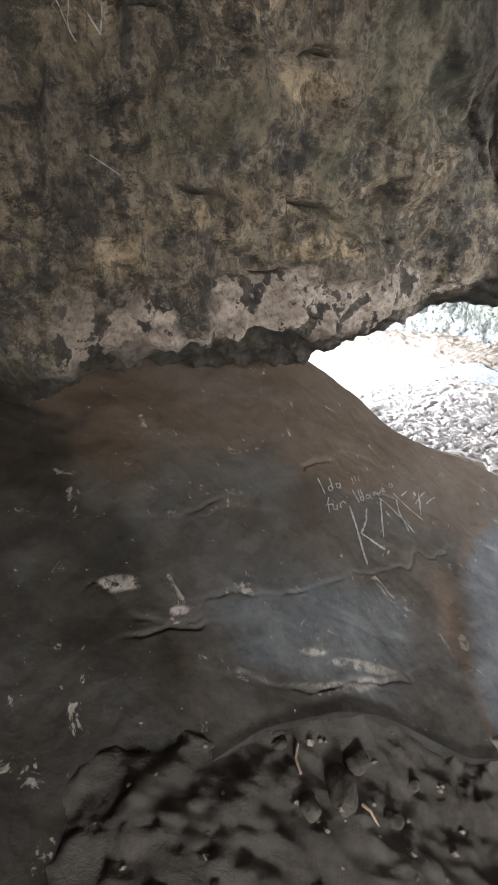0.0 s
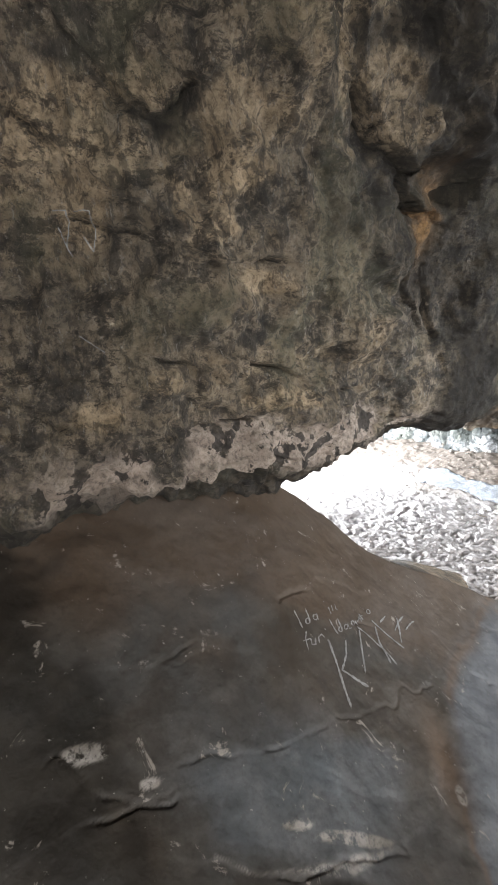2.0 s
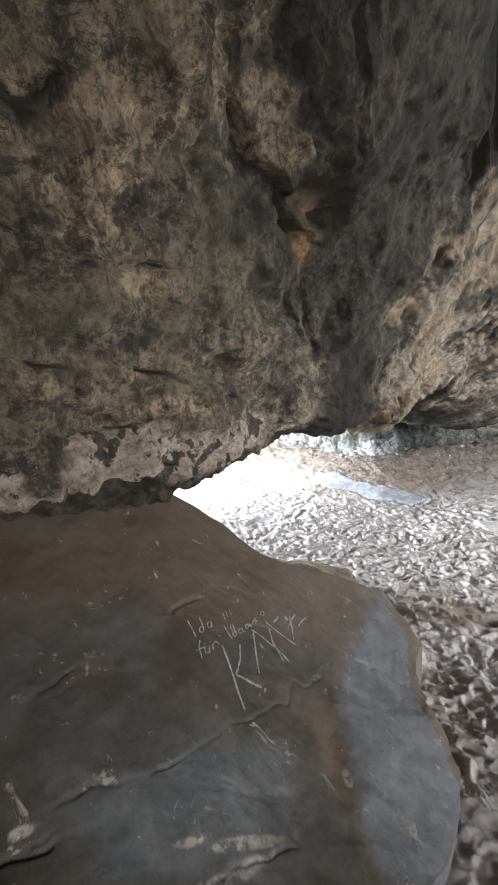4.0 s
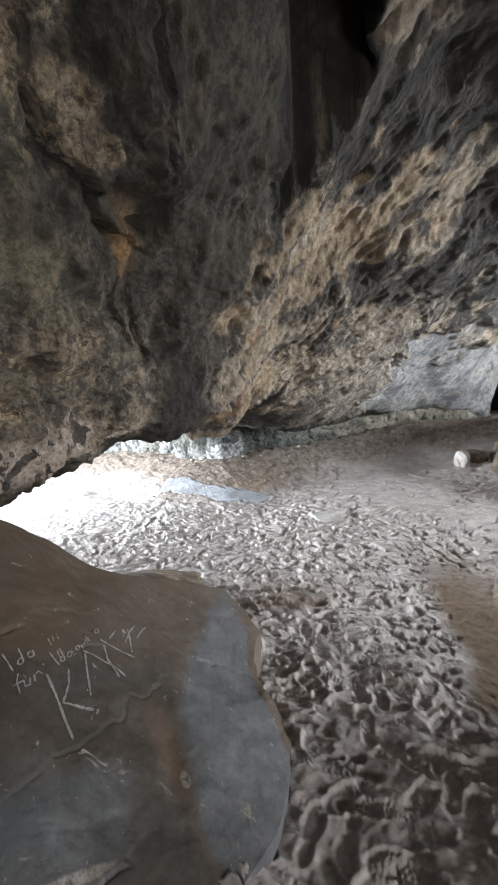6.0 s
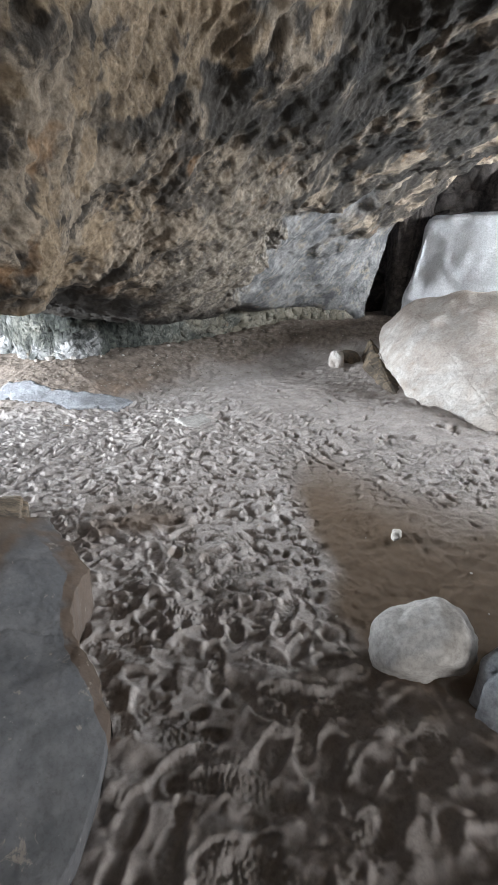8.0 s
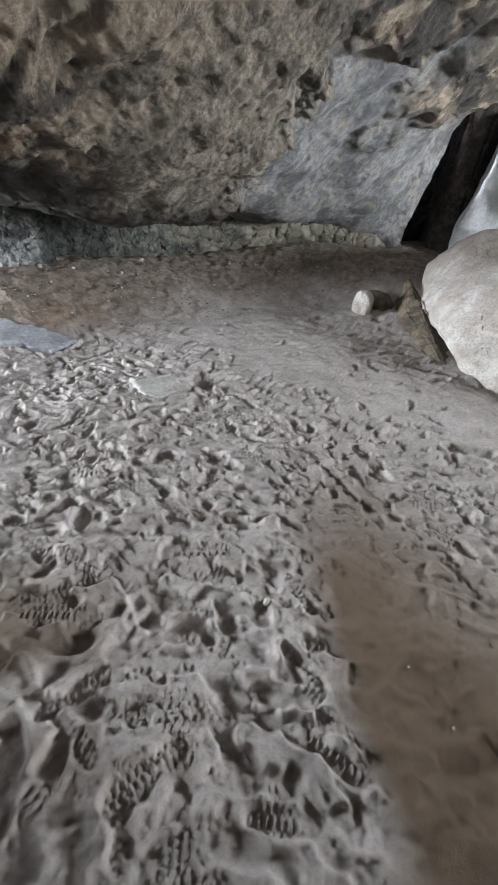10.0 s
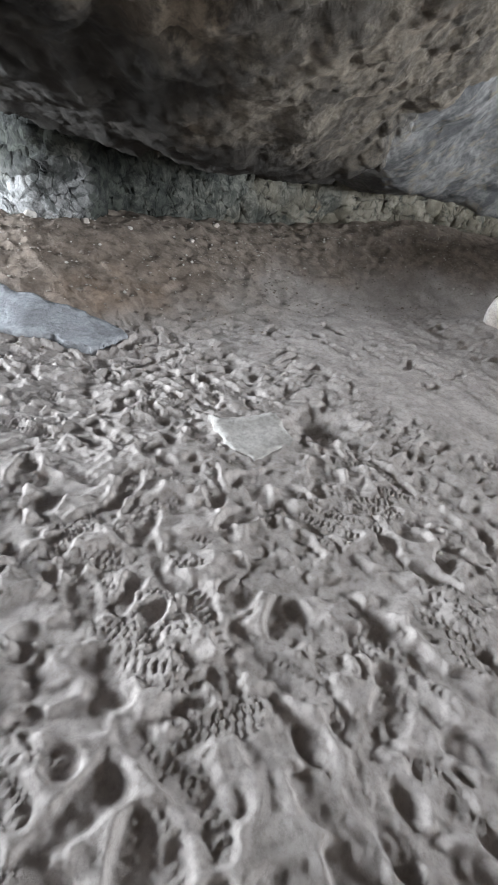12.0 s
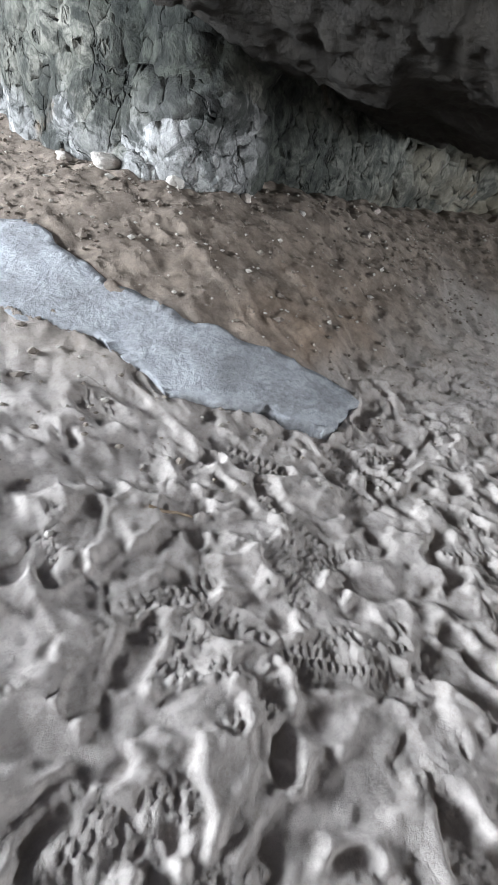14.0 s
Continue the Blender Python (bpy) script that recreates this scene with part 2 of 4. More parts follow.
    h = s.calc("ADD", s.calc("MULTIPLY", small, 1.0), s.calc("MULTIPLY", fine, 0.3))
    h = s.calc("ADD", h, s.calc("MULTIPLY", streak, 0.4))
    return s.finish(c, h, 1.0, 0.065)


CEILING = ceiling_material()
BROWN = rock_material("brown_cave_rock", (0.3, 0.23, 0.16), (0.16, 0.13, 0.1), (0.05, 0.045, 0.04), 0.7, 0.2)
WALL = rock_material("grey_green_rock", (0.27, 0.265, 0.235), (0.11, 0.115, 0.1), (0.02, 0.024, 0.022), 0.8, 0.5, 0.9, 1.3, pale=(0.5, 0.5, 0.5), seams=0.35, algae_shade=0.9)
PALE = rock_material("pale_limestone", (0.74, 0.71, 0.68), (0.62, 0.59, 0.56), (0.42, 0.33, 0.27), 0.35, 0.5, 0.9, 1.2, fleck=0.15)
# pale limestone with the shelf's cool skylight put into the colour
SHELF = rock_material("skylit_limestone", (0.72, 0.74, 0.77), (0.62, 0.64, 0.67), (0.45, 0.46, 0.48), 0.15, 0.0, 0.7, 1.4, fleck=0.15)
# rock of the fissure and recess, with their shade put into its colour
DARK = rock_material("shade_dark_rock", (0.13, 0.11, 0.1), (0.07, 0.06, 0.055), (0.015, 0.014, 0.013), 0.6, 0.1, 0.8, 1.5)
BLUE = rock_material("blue_grey_bedrock", (0.43, 0.445, 0.475), (0.34, 0.355, 0.385), (0.2, 0.2, 0.21), 0.5, 0.0, 0.5, 1.6, fleck=0.3)
STONE = rock_material("smooth_pale_stone", (0.6, 0.58, 0.56), (0.5, 0.48, 0.46), (0.28, 0.26, 0.24), 0.15, 0.0, 0.15, 3.0, 0.1)


def slab_material():
    """Smooth water-worn rock: brown film over blue-grey, a lighter worn facet, pale chips."""
    s = Nodes("smooth_brown_grey_rock", 0.62, 0.35)
    big, small, fine = s.noise(1.6, 5, 0.55, distort=0.6, shift=3), s.noise(8, 7, 0.62), s.noise(70, 5, 0.7)
    c = s.mix(s.step(big, 0.38, 0.62), (0.044, 0.033, 0.023), (0.054, 0.052, 0.049))
    c = s.mix(s.step(small, 0.4, 0.68, 0.0, 0.35), c, (0.09, 0.08, 0.068))
    c = s.mix(s.step(s.noise(2.7, 8, 0.68, distort=0.3, shift=24), 0.5, 0.6, 0.0, 0.7), c, (0.03, 0.024, 0.018))
    c = s.mix(s.mask("worn"), c, s.mix(s.step(small, 0.4, 0.65), (0.105, 0.108, 0.115), (0.145, 0.146, 0.152)))
    c = s.mix(s.mask("edge"), c, (0.105, 0.068, 0.043))
    c = s.mix(s.mask("blue"), c, s.mix(s.step(small, 0.4, 0.65), (0.09, 0.1, 0.11), (0.14, 0.148, 0.158)))
    # darker tone at the slab's lower left and foot
    c = s.mix(s.mask("foot_dark"), c, s.mix(s.step(small, 0.4, 0.65), (0.012, 0.01, 0.0075), (0.025, 0.021, 0.016)))
    c = s.mix(s.calc("MULTIPLY", s.mask("chip"), s.step(s.noise(30, 6, 0.7, shift=44), 0.4, 0.55)), c, s.mix(s.step(small, 0.4, 0.6), (0.2, 0.175, 0.15), (0.34, 0.31, 0.28)))
    c = s.mix(s.step(s.noise(9, 9, 0.72, distort=0.6, shift=14), 0.61, 0.66, 0.0, 0.8), c, (0.3, 0.265, 0.23))
    c = s.mix(s.step(s.noise(38, 6, 0.7, shift=34), 0.66, 0.7, 0.0, 0.7), c, (0.34, 0.32, 0.3))
    c = s.mix(s.step(fine, 0.3, 0.55, 0.3, 0.0), c, (0.035, 0.03, 0.026))
    h = s.calc("ADD", s.calc("MULTIPLY", s.noise(3.2, 6, 0.5, shift=7), 1.6), s.calc("MULTIPLY", fine, 0.05))
    return s.finish(c, h, 0.6, 0.035)


SLAB = slab_material()
CHALK = rock_material("fresh_scratch", (0.3, 0.295, 0.285), (0.2, 0.196, 0.19), (0.2, 0.19, 0.18), 0.1, 0.0, 0.1, 6.0)
SHELL = rock_material("pale_chip", (0.6, 0.57, 0.53), (0.5, 0.47, 0.43), (0.3, 0.27, 0.24), 0.1, 0.0, 0.1, 5.0)
PEBBLE = rock_material("earthy_pebble", (0.34, 0.3, 0.26), (0.22, 0.18, 0.15), (0.1, 0.08, 0.07), 0.2, 0.0, 0.2, 8.0)
EARTHY = rock_material("dirt_coated_stone", (0.11, 0.095, 0.08), (0.07, 0.06, 0.05), (0.03, 0.026, 0.021), 0.4, 0.0, 0.3, 5.0, 0.15)
WOOD = rock_material("bleached_driftwood", (0.5, 0.4, 0.3), (0.36, 0.27, 0.19), (0.16, 0.11, 0.08), 0.2, 0.0, 0.2, 6.0)


def sand_material():
    s = Nodes("trodden_sand", 0.95, 0.15)
    small, fine, grain = s.noise(5, 6, 0.6), s.noise(45, 6, 0.7), s.noise(400, 3, 0.6)
    c = s.mix(s.step(small, 0.35, 0.65), (0.38, 0.347, 0.33), (0.49, 0.45, 0.43))
    # cast shadows on the sand, painted as a brown tone
    c = s.mix(s.mask("brown_shade"), c, (0.145, 0.1, 0.065))
    d = s.mix(s.step(s.noise(9, 8, 0.7, shift=4), 0.35, 0.65), (0.14, 0.114, 0.096), (0.3, 0.25, 0.21))
    c = s.mix(s.mask("earth"), c, d)
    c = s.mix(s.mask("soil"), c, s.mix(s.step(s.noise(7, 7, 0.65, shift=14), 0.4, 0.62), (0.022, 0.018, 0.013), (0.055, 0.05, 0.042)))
    c = s.mix(s.mask("rust"), c, (0.42, 0.29, 0.2))
    c = s.mix(s.step(fine, 0.3, 0.6, 0.35, 0.0), c, (0.12, 0.1, 0.085))
    c = s.mix(s.step(grain, 0.6, 0.75, 0.0, 0.35), c, (0.6, 0.56, 0.52))
    h = s.calc("ADD", s.calc("MULTIPLY", fine, 0.4), s.calc("MULTIPLY", s.noise(150, 5, 0.75, shift=3), 0.7))
    h = s.calc("ADD", h, s.calc("MULTIPLY", grain, 0.25))
    return s.finish(c, h, 0.65, 0.014)


SAND = sand_material()

# ---------------------------------------------------------------- the sand floor


WALL_LINE = [(2.2, 11.5), (3.3, 9.3), (3.75, 8.0), (3.82, 7.2), (3.82, 6.55), (4.08, 6.15), (5.0, 6.1), (6.2, 6.15), (8.0, 5.45), (9.4, 4.3), (10.6, 3.4)]


def wall_gap(x, y):
    """Distance in the plan from the line where the far wall meets the bank; negative behind it."""
    best, sign = np.full(np.shape(x), 99.0), np.ones(np.shape(x))
    for (ax, ay), (bx, by) in zip(WALL_LINE[:-1], WALL_LINE[1:]):
        ux, uy = bx - ax, by - ay
        t = np.clip(((x - ax) * ux + (y - ay) * uy) / (ux * ux + uy * uy), 0, 1)
        ex, ey = x - ax - t * ux, y - ay - t * uy
        d = np.hypot(ex, ey)
        near = d < best
        best = np.where(near, d, best)
        sign = np.where(near, np.where(ux * ey - uy * ex > 0, -1.0, 1.0), sign)
    return best * sign


STRIP = [(3.15, 6.6), (2.85, 6.35), (3.05, 5.85), (3.2, 5.6), (3.32, 5.27), (3.7, 4.84), (3.98, 4.9), (3.78, 5.22), (3.5, 5.5), (3.37, 5.9)]


def in_outline(x, y, outline):
    """Whether points lie within a closed outline of the plan."""
    inside = np.zeros(np.shape(x), bool)
    for (ax, ay), (bx, by) in zip(outline, outline[1:] + outline[:1]):
        inside ^= ((ay > y) != (by > y)) & (x < (bx - ax) * (y - ay) / (by - ay) + ax)
    return inside


def ground_height(x, y):
    z = 0.13 + 0.03 * ramp(y, 1, 5)
    z = z + (0.56 + 0.2 * ramp(y, 0.2, 0.7)) * (1 - ramp(x, -0.7, 1.0)) * (1 - 0.2 * (1 - ramp(x, -0.7, -0.1))) * (1 - ramp(y, 1.2, 2.2))
    z = z + 0.5 * ramp(-wall_gap(x, y), -1.5, 0.1)
    z = z + 0.2 * ramp(x, 6.6, 8.4)
    z = z + 0.13 * np.exp(-((y - 0.98) / 0.17) ** 2) * ramp(x, -0.3, 0.1) * (1 - ramp(x, 0.7, 1.0))
    z = z - 0.1 * np.exp(-(((x - 2.75) / 0.6) ** 2 + ((y - 0.65) / 0.55) ** 2))
    z = z + 0.05 * np.exp(-(((x - 1.5) / 0.5) ** 2 + ((y - 0.2) / 0.4) ** 2))
    return z


def axis(*spans):
    """Grid lines: spans of (from, to, step)."""
    return np.concatenate([np.arange(a, b - step * 0.3, step) for a, b, step in spans])


def shoe(u, v, size):
    """Outline of a sole over its own axes: sole and heel."""
    a = 1 - np.maximum(((u - 0.055 * size) / (0.1 * size)) ** 2 + (v / (0.05 * size)) ** 2, 0)
    b = 1 - ((u + 0.085 * size) / (0.06 * size)) ** 2 - (v / (0.038 * size)) ** 2
    return np.maximum(a, b)


def build_sand():
    xs = axis((-3.2, -0.8, 0.06), (-0.8, 0.5, 0.015), (0.5, 4.3, 0.0068), (4.3, 6.0, 0.018), (6.0, 10.85, 0.035))
    ys = axis((-3.5, -0.2, 0.05), (-0.2, 0.4, 0.012), (0.4, 5.0, 0.0068), (5.0, 6.8, 0.018), (6.8, 12.6, 0.06))
    X, Y = np.meshgrid(xs, ys, indexing="ij")
    Z = ground_height(X, Y)
    flat = np.stack([X.ravel(), Y.ravel(), np.zeros(X.size)], axis=1)
    low = fbm(flat, 0.9, 3, 3).reshape(X.shape)
    mid = fbm(flat, 0.2, 3, 7).reshape(X.shape)
    rough = fbm(flat, 0.055, 3, 11).reshape(X.shape)
    clod = facets(flat, 0.13, 3, 15).reshape(X.shape)
    crumb = facets(flat, 0.032, 3, 19).reshape(X.shape)
    knoll = fbm(flat, 0.1, 2, 18).reshape(X.shape)
    gap = wall_gap(X, Y)
    bank = ramp(-gap + 0.25 * low + 0.1 * mid, -1.25, -0.6)
    # the smooth sand on the sheltered side, the dark rock's shadow painted brown
    edge = (X - 2.0) * 0.72 - (Y - 0.55) * 0.7
    brown_shade = ramp(edge + 0.14 * low + 0.06 * mid, -0.2, 0.0) * ramp(X + 0.1 * mid, 1.95, 2.2) * (1 - ramp(X + 0.3 * low, 3.0, 4.2)) * (1 - ramp(Y + 0.3 * low, 1.5, 2.3))
    # shadow of the slab's end on the near sand, in the same brown
    brown_shade = np.maximum(brown_shade, 0.8 * np.exp(-(((X - 2.15) / 0.36) ** 2 + ((Y - 2.2) / 0.65) ** 2) ** 2) * ramp(mid + low, -0.8, 0.3))
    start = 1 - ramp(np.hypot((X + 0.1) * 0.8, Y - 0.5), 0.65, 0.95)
    trodden = np.clip((1 - 0.6 * bank) * (1 - 0.8 * brown_shade * ramp(edge, -0.3, -0.1)) * (1 - 0.4 * start), 0, 1)
    Z = Z + 0.025 * low + trodden * (0.008 * mid + 0.0025 * rough + 0.005 * knoll) + (1 - trodden) * (0.008 * mid + 0.004 * rough) + bank * (0.004 * rough + 0.014 * clod) + 0.003 * clod
    rng = np.random.RandomState(4)
    stamp, treads = np.zeros_like(Z), np.zeros_like(Z)
    places = [(rng.uniform(0.3, 4.8), rng.uniform(-0.3, 5.4), 0) for _ in range(1500)] + [(rng.uniform(-0.3, 8.4), rng.uniform(0.2, 6.2), 0) for _ in range(700)]
    fresh_prints = [(0.3 + 0.17 * i + rng.uniform(-0.07, 0.07), -0.3 + 0.17 * j + rng.uniform(-0.07, 0.07), 1) for i in range(27) for j in range(34)]
    rng.shuffle(fresh_prints)
    places += fresh_prints + [(rng.uniform(0.5, 4.6), rng.uniform(0.2, 5.2), 2) for _ in range(300)]
    for cx, cy, state in places:
        turn = rng.choice([2.1, 5.3, 2.5, 0.9]) + rng.normal(0, 0.5)
        size = rng.uniform(0.78, 1.0)
        i0, i1 = np.searchsorted(xs, (cx - 0.22, cx + 0.22))
        j0, j1 = np.searchsorted(ys, (cy - 0.22, cy + 0.22))
        if i1 - i0 < 3 or j1 - j0 < 3:
            continue
        dx, dy = X[i0:i1, j0:j1] - cx, Y[i0:i1, j0:j1] - cy
        u, v = dx * math.cos(turn) + dy * math.sin(turn), -dx * math.sin(turn) + dy * math.cos(turn)
        wob = 0.003 * rough[i0:i1, j0:j1] + 0.005 * mid[i0:i1, j0:j1] + 0.0015 * crumb[i0:i1, j0:j1]
        kind, fresh = (0.0 if state == 2 else rng.uniform(0.14, 1.0)), state == 1
        if kind < 0.14:
            # a toe or heel kicked deep into the sand
            f = 1 - ((u + wob) / rng.uniform(0.035, 0.065)) ** 2 - ((v + wob) / rng.uniform(0.028, 0.044)) ** 2
            deep = rng.choice([0.014, 0.02, 0.027, 0.036]) * np.clip(1 + u * rng.choice([-9, 9]), 0.3, 1.6) * np.sqrt(np.clip(f, 0.05, 1))
        else:
            f = shoe(u + wob, v + wob, size)
            deep = rng.uniform(0.012, 0.026) if fresh else rng.choice([0.004, 0.008, 0.012, 0.017, 0.022])
        inside = ramp(f, -0.1, 0.22) if kind >= 0.14 else ramp(f, -0.35, 0.8)
        rim = np.exp(-((f + 0.55) / 0.4) ** 2)
        tread = 0.0
        if kind > 0.35:
            w1, w2 = rng.uniform(230, 330), rng.uniform(70, 190)
            bars = np.sin(u * w1 + rng.choice([-1, 0, 1, 1]) * 70 * np.abs(v)) * np.maximum(np.cos(v * w2), -0.3)
            tread = (rng.uniform(0.005, 0.008) if fresh else rng.uniform(0.003, 0.006)) * ramp(bars + 0.25 * mid[i0:i1, j0:j1] + 0.25 * crumb[i0:i1, j0:j1], -0.1, 0.6) * inside * ramp(mid[i0:i1, j0:j1] + (0.5 if fresh else rng.uniform(-0.4, 0.6)), -0.2, 0.3)
        slope = rng.uniform(-0.1, 0.1) * u * inside
        stamp[i0:i1, j0:j1] = stamp[i0:i1, j0:j1] * (1 - (0.95 if fresh else 0.75) * inside) - deep * inside + rng.uniform(0.1, 0.35) * deep * rim + slope
        treads[i0:i1, j0:j1] = treads[i0:i1, j0:j1] * (1 - (1.0 if fresh else 0.7) * inside) + tread
    stamp = np.where(stamp > 0.004, 0.004 + 0.012 * np.tanh((stamp - 0.004) / 0.012), stamp)
    soft = stamp.copy()
    soft[1:-1, 1:-1] = 0.4 * stamp[1:-1, 1:-1] + 0.15 * (stamp[2:, 1:-1] + stamp[:-2, 1:-1] + stamp[1:-1, 2:] + stamp[1:-1, :-2])
    stamp = 0.95 * soft + treads
    stamp = np.where(in_outline(X, Y, STRIP), np.minimum(stamp, -0.03), stamp)
    stamp = stamp * (1 - np.exp(-(np.hypot(X - 3.93, Y - 3.68) / 0.24) ** 4))
    Z = Z + stamp * trodden + trodden * (0.0032 * crumb + 0.003 * rough + 0.0022 * clod) + start * (0.011 * clod + 0.011 * crumb + 0.006 * knoll)
    # a scoop beside the half-buried flat rock
    Z = Z - 0.06 * np.exp(-(((X - 4.3) / 0.14) ** 2 + ((Y - 3.55) / 0.14) ** 2)) - 0.05 * np.exp(-(((X - 7.5) / 0.3) ** 2 + ((Y - 4.1) / 0.2) ** 2))
    rust = np.exp(-(((X - 4.1) / 0.5) ** 2 + ((Y - 5.35) / 0.3) ** 2)) * 0.4 * (0.6 + 0.6 * mid)
    ob = grid_mesh("floor", np.stack([X, Y, Z], axis=2), SAND, masks={"brown_shade": brown_shade * 0.95, "earth": bank, "soil": start * 0.9, "rust": rust})
    return tagged(ob, "grey trodden cave sand with shoe prints and an earthy bank", "sand floor", kind="structure"), xs, ys, Z


# ---------------------------------------------------------------- the ceiling and overhang
BACK = [(-3.3, 2.5), (-1.5, 3.4)]
STATIONS = []


def station(x, *profile):
    STATIONS.append([(x, y, z) for y, z in [*BACK, *profile]])


station(-3.0, (0.0, 3.3), (0.7, 2.9), (1.0, 2.3), (1.1, 1.75), (1.3, 1.5), (1.9, 1.35), (2.3, 1.5), (2.6, 3.2))
station(-1.0, (0.1, 3.4), (0.85, 2.9), (1.1, 2.3), (1.17, 1.75), (1.35, 1.52), (2.0, 1.4), (2.4, 1.5), (2.7, 3.2))
station(0.0, (0.2, 3.5), (0.95, 2.9), (1.25, 2.2), (1.34, 1.7), (1.5, 1.53), (2.1, 1.4), (2.5, 1.5), (2.8, 3.2))
station(0.5, (0.3, 3.5), (1.1, 2.9), (1.55, 2.15), (1.68, 1.75), (1.85, 1.52), (2.2, 1.48), (2.6, 1.55), (2.9, 3.2))
station(1.0, (0.5, 3.5), (1.35, 2.95), (1.72, 2.5), (1.88, 2.05), (2.0, 1.64), (2.3, 1.62), (2.8, 1.75), (3.2, 3.2))
station(1.8, (0.6, 3.6), (1.6, 2.95), (1.88, 2.5), (2.1, 2.05), (2.35, 1.64), (3.2, 1.6), (4.0, 1.75), (4.6, 3.2))
station(2.5, (0.8, 3.6), (1.9, 2.9), (2.4, 2.4), (3.0, 1.85), (3.7, 1.52), (4.3, 1.5), (5.2, 1.9), (6.0, 3.2))
station(3.2, (1.0, 3.5), (2.2, 2.7), (2.9, 2.1), (3.6, 1.62), (4.4, 1.46), (5.0, 1.48), (5.8, 1.52), (7.2, 1.7))
station(4.2, (1.2, 3.4), (2.4, 2.75), (3.1, 2.2), (3.8, 1.75), (4.5, 1.42), (5.0, 1.38), (5.7, 1.34), (7.2, 1.4))
station(5.2, (1.3, 3.3), (2.7, 2.75), (3.5, 2.2), (4.1, 1.75), (4.6, 1.38), (5.1, 1.32), (5.8, 1.35), (7.0, 1.4))
station(7.0, (1.2, 3.3), (2.5, 2.9), (3.5, 2.4), (4.3, 1.8), (4.9, 1.3), (5.15, 1.22), (5.7, 1.2), (7.0, 1.3))
station(8.3, (1.3, 3.4), (2.4, 3.2), (3.2, 2.7), (4.1, 1.9), (4.8, 1.25), (5.1, 1.15), (5.5, 1.1), (7.0, 1.2))
station(9.4, (1.0, 3.85), (2.4, 3.65), (3.5, 3.2), (3.75, 2.6), (4.0, 1.9), (4.2, 1.25), (4.25, 1.0), (4.3, 0.5))


def crack_cut(p, line, drop, wide=0.0045):
    """A crack with one side standing lower than the other close by."""
    best, side = np.full(len(p), 9.0), np.zeros(len(p))
    wob = 0.02 * fbm(p, 0.12, 3, 140)
    for (ax, ay), (bx, by) in zip(line[:-1], line[1:]):
        ux, uy = bx - ax, by - ay
        t = np.clip(((p[:, 0] - ax) * ux + (p[:, 1] - ay) * uy) / (ux * ux + uy * uy), 0, 1)
        ex, ey = p[:, 0] - ax - t * ux, p[:, 1] - ay - t * uy
        dist = np.hypot(ex, ey)
        near = dist < best
        best = np.where(near, dist, best)
        side = np.where(near, np.sign(ux * ey - uy * ex) * dist + wob, side)
    return drop * np.exp(-(side / wide) ** 2) * ramp(vnoise(np.column_stack([p[:, 0] * 9, p[:, 1] * 9, p[:, 1] * 0]), 143), -0.6, 0.2) * (best < 0.05) + 0.5 * drop * np.exp(-best / 0.08) * (side < 0)


FACE_CRACKS = [([(-0.35, 2.39), (-0.27, 2.37), (-0.19, 2.35), (-0.09, 2.32), (0.02, 2.28)], 0.04), ([(0.04, 2.26), (0.12, 2.25), (0.27, 2.28)], 0.05), ([(0.79, 3.13), (0.86, 3.0), (0.93, 2.85)], 0.05),
               ([(-0.14, 2.01), (-0.06, 1.99), (0.05, 1.93)], 0.05), ([(-0.13, 1.89), (-0.01, 1.84)], 0.03), ([(0.52, 2.8), (0.54, 2.73), (0.6, 2.66)], 0.05), ([(0.74, 2.58), (0.86, 2.52), (1.04, 2.62)], 0.09),
               ([(-0.12, 2.63), (-0.06, 2.59), (0.02, 2.64)], 0.09), ([(0.17, 1.98), (0.37, 1.93), (0.47, 2.01)], 0.05), ([(-0.45, 2.6), (-0.3, 2.5), (-0.13, 2.4)], 0.04), ([(0.9, 2.35), (0.93, 2.2), (1.0, 2.1)], 0.05)]


FACE = []
# ledges, bosses and hollows of the low face, in x and z
FACE_LEDGES = [([(-0.37, 2.83), (-0.26, 2.71), (-0.2, 2.67), (-0.12, 2.6), (-0.02, 2.57)], 0.03), ([(0.42, 2.82), (0.52, 2.73), (0.63, 2.64)], 0.05), ([(0.66, 2.93), (0.74, 2.84), (0.78, 2.8), (0.86, 2.76)], 0.06),
               ([(0.63, 2.65), (0.75, 2.57), (0.82, 2.52), (0.93, 2.5)], 0.08), ([(0.1, 1.77), (0.22, 1.77), (0.34, 1.83), (0.45, 1.85), (0.62, 1.86)], 0.05), ([(1.0, 2.26), (1.02, 2.15), (1.06, 2.06)], 0.06),
               ([(-0.5, 1.56), (-0.2, 1.54), (0.05, 1.56), (0.3, 1.6)], 0.04)]
FACE_BUMPS = [(-0.05, 2.735, 0.07, 0.05, 0.05), (0.08, 2.68, 0.07, 0.1, 0.03), (0.93, 2.6, 0.13, 0.07, -0.1), (0.68, 2.58, 0.07, 0.08, 0.045), (0.45, 2.66, 0.08, 0.12, 0.045), (0.3, 2.78, 0.1, 0.09, 0.05), (0.27, 1.83, 0.19, 0.06, 0.03),
              (-0.19, 1.93, 0.1, 0.07, 0.02), (0.22, 2.23, 0.1, 0.035, 0.025)]
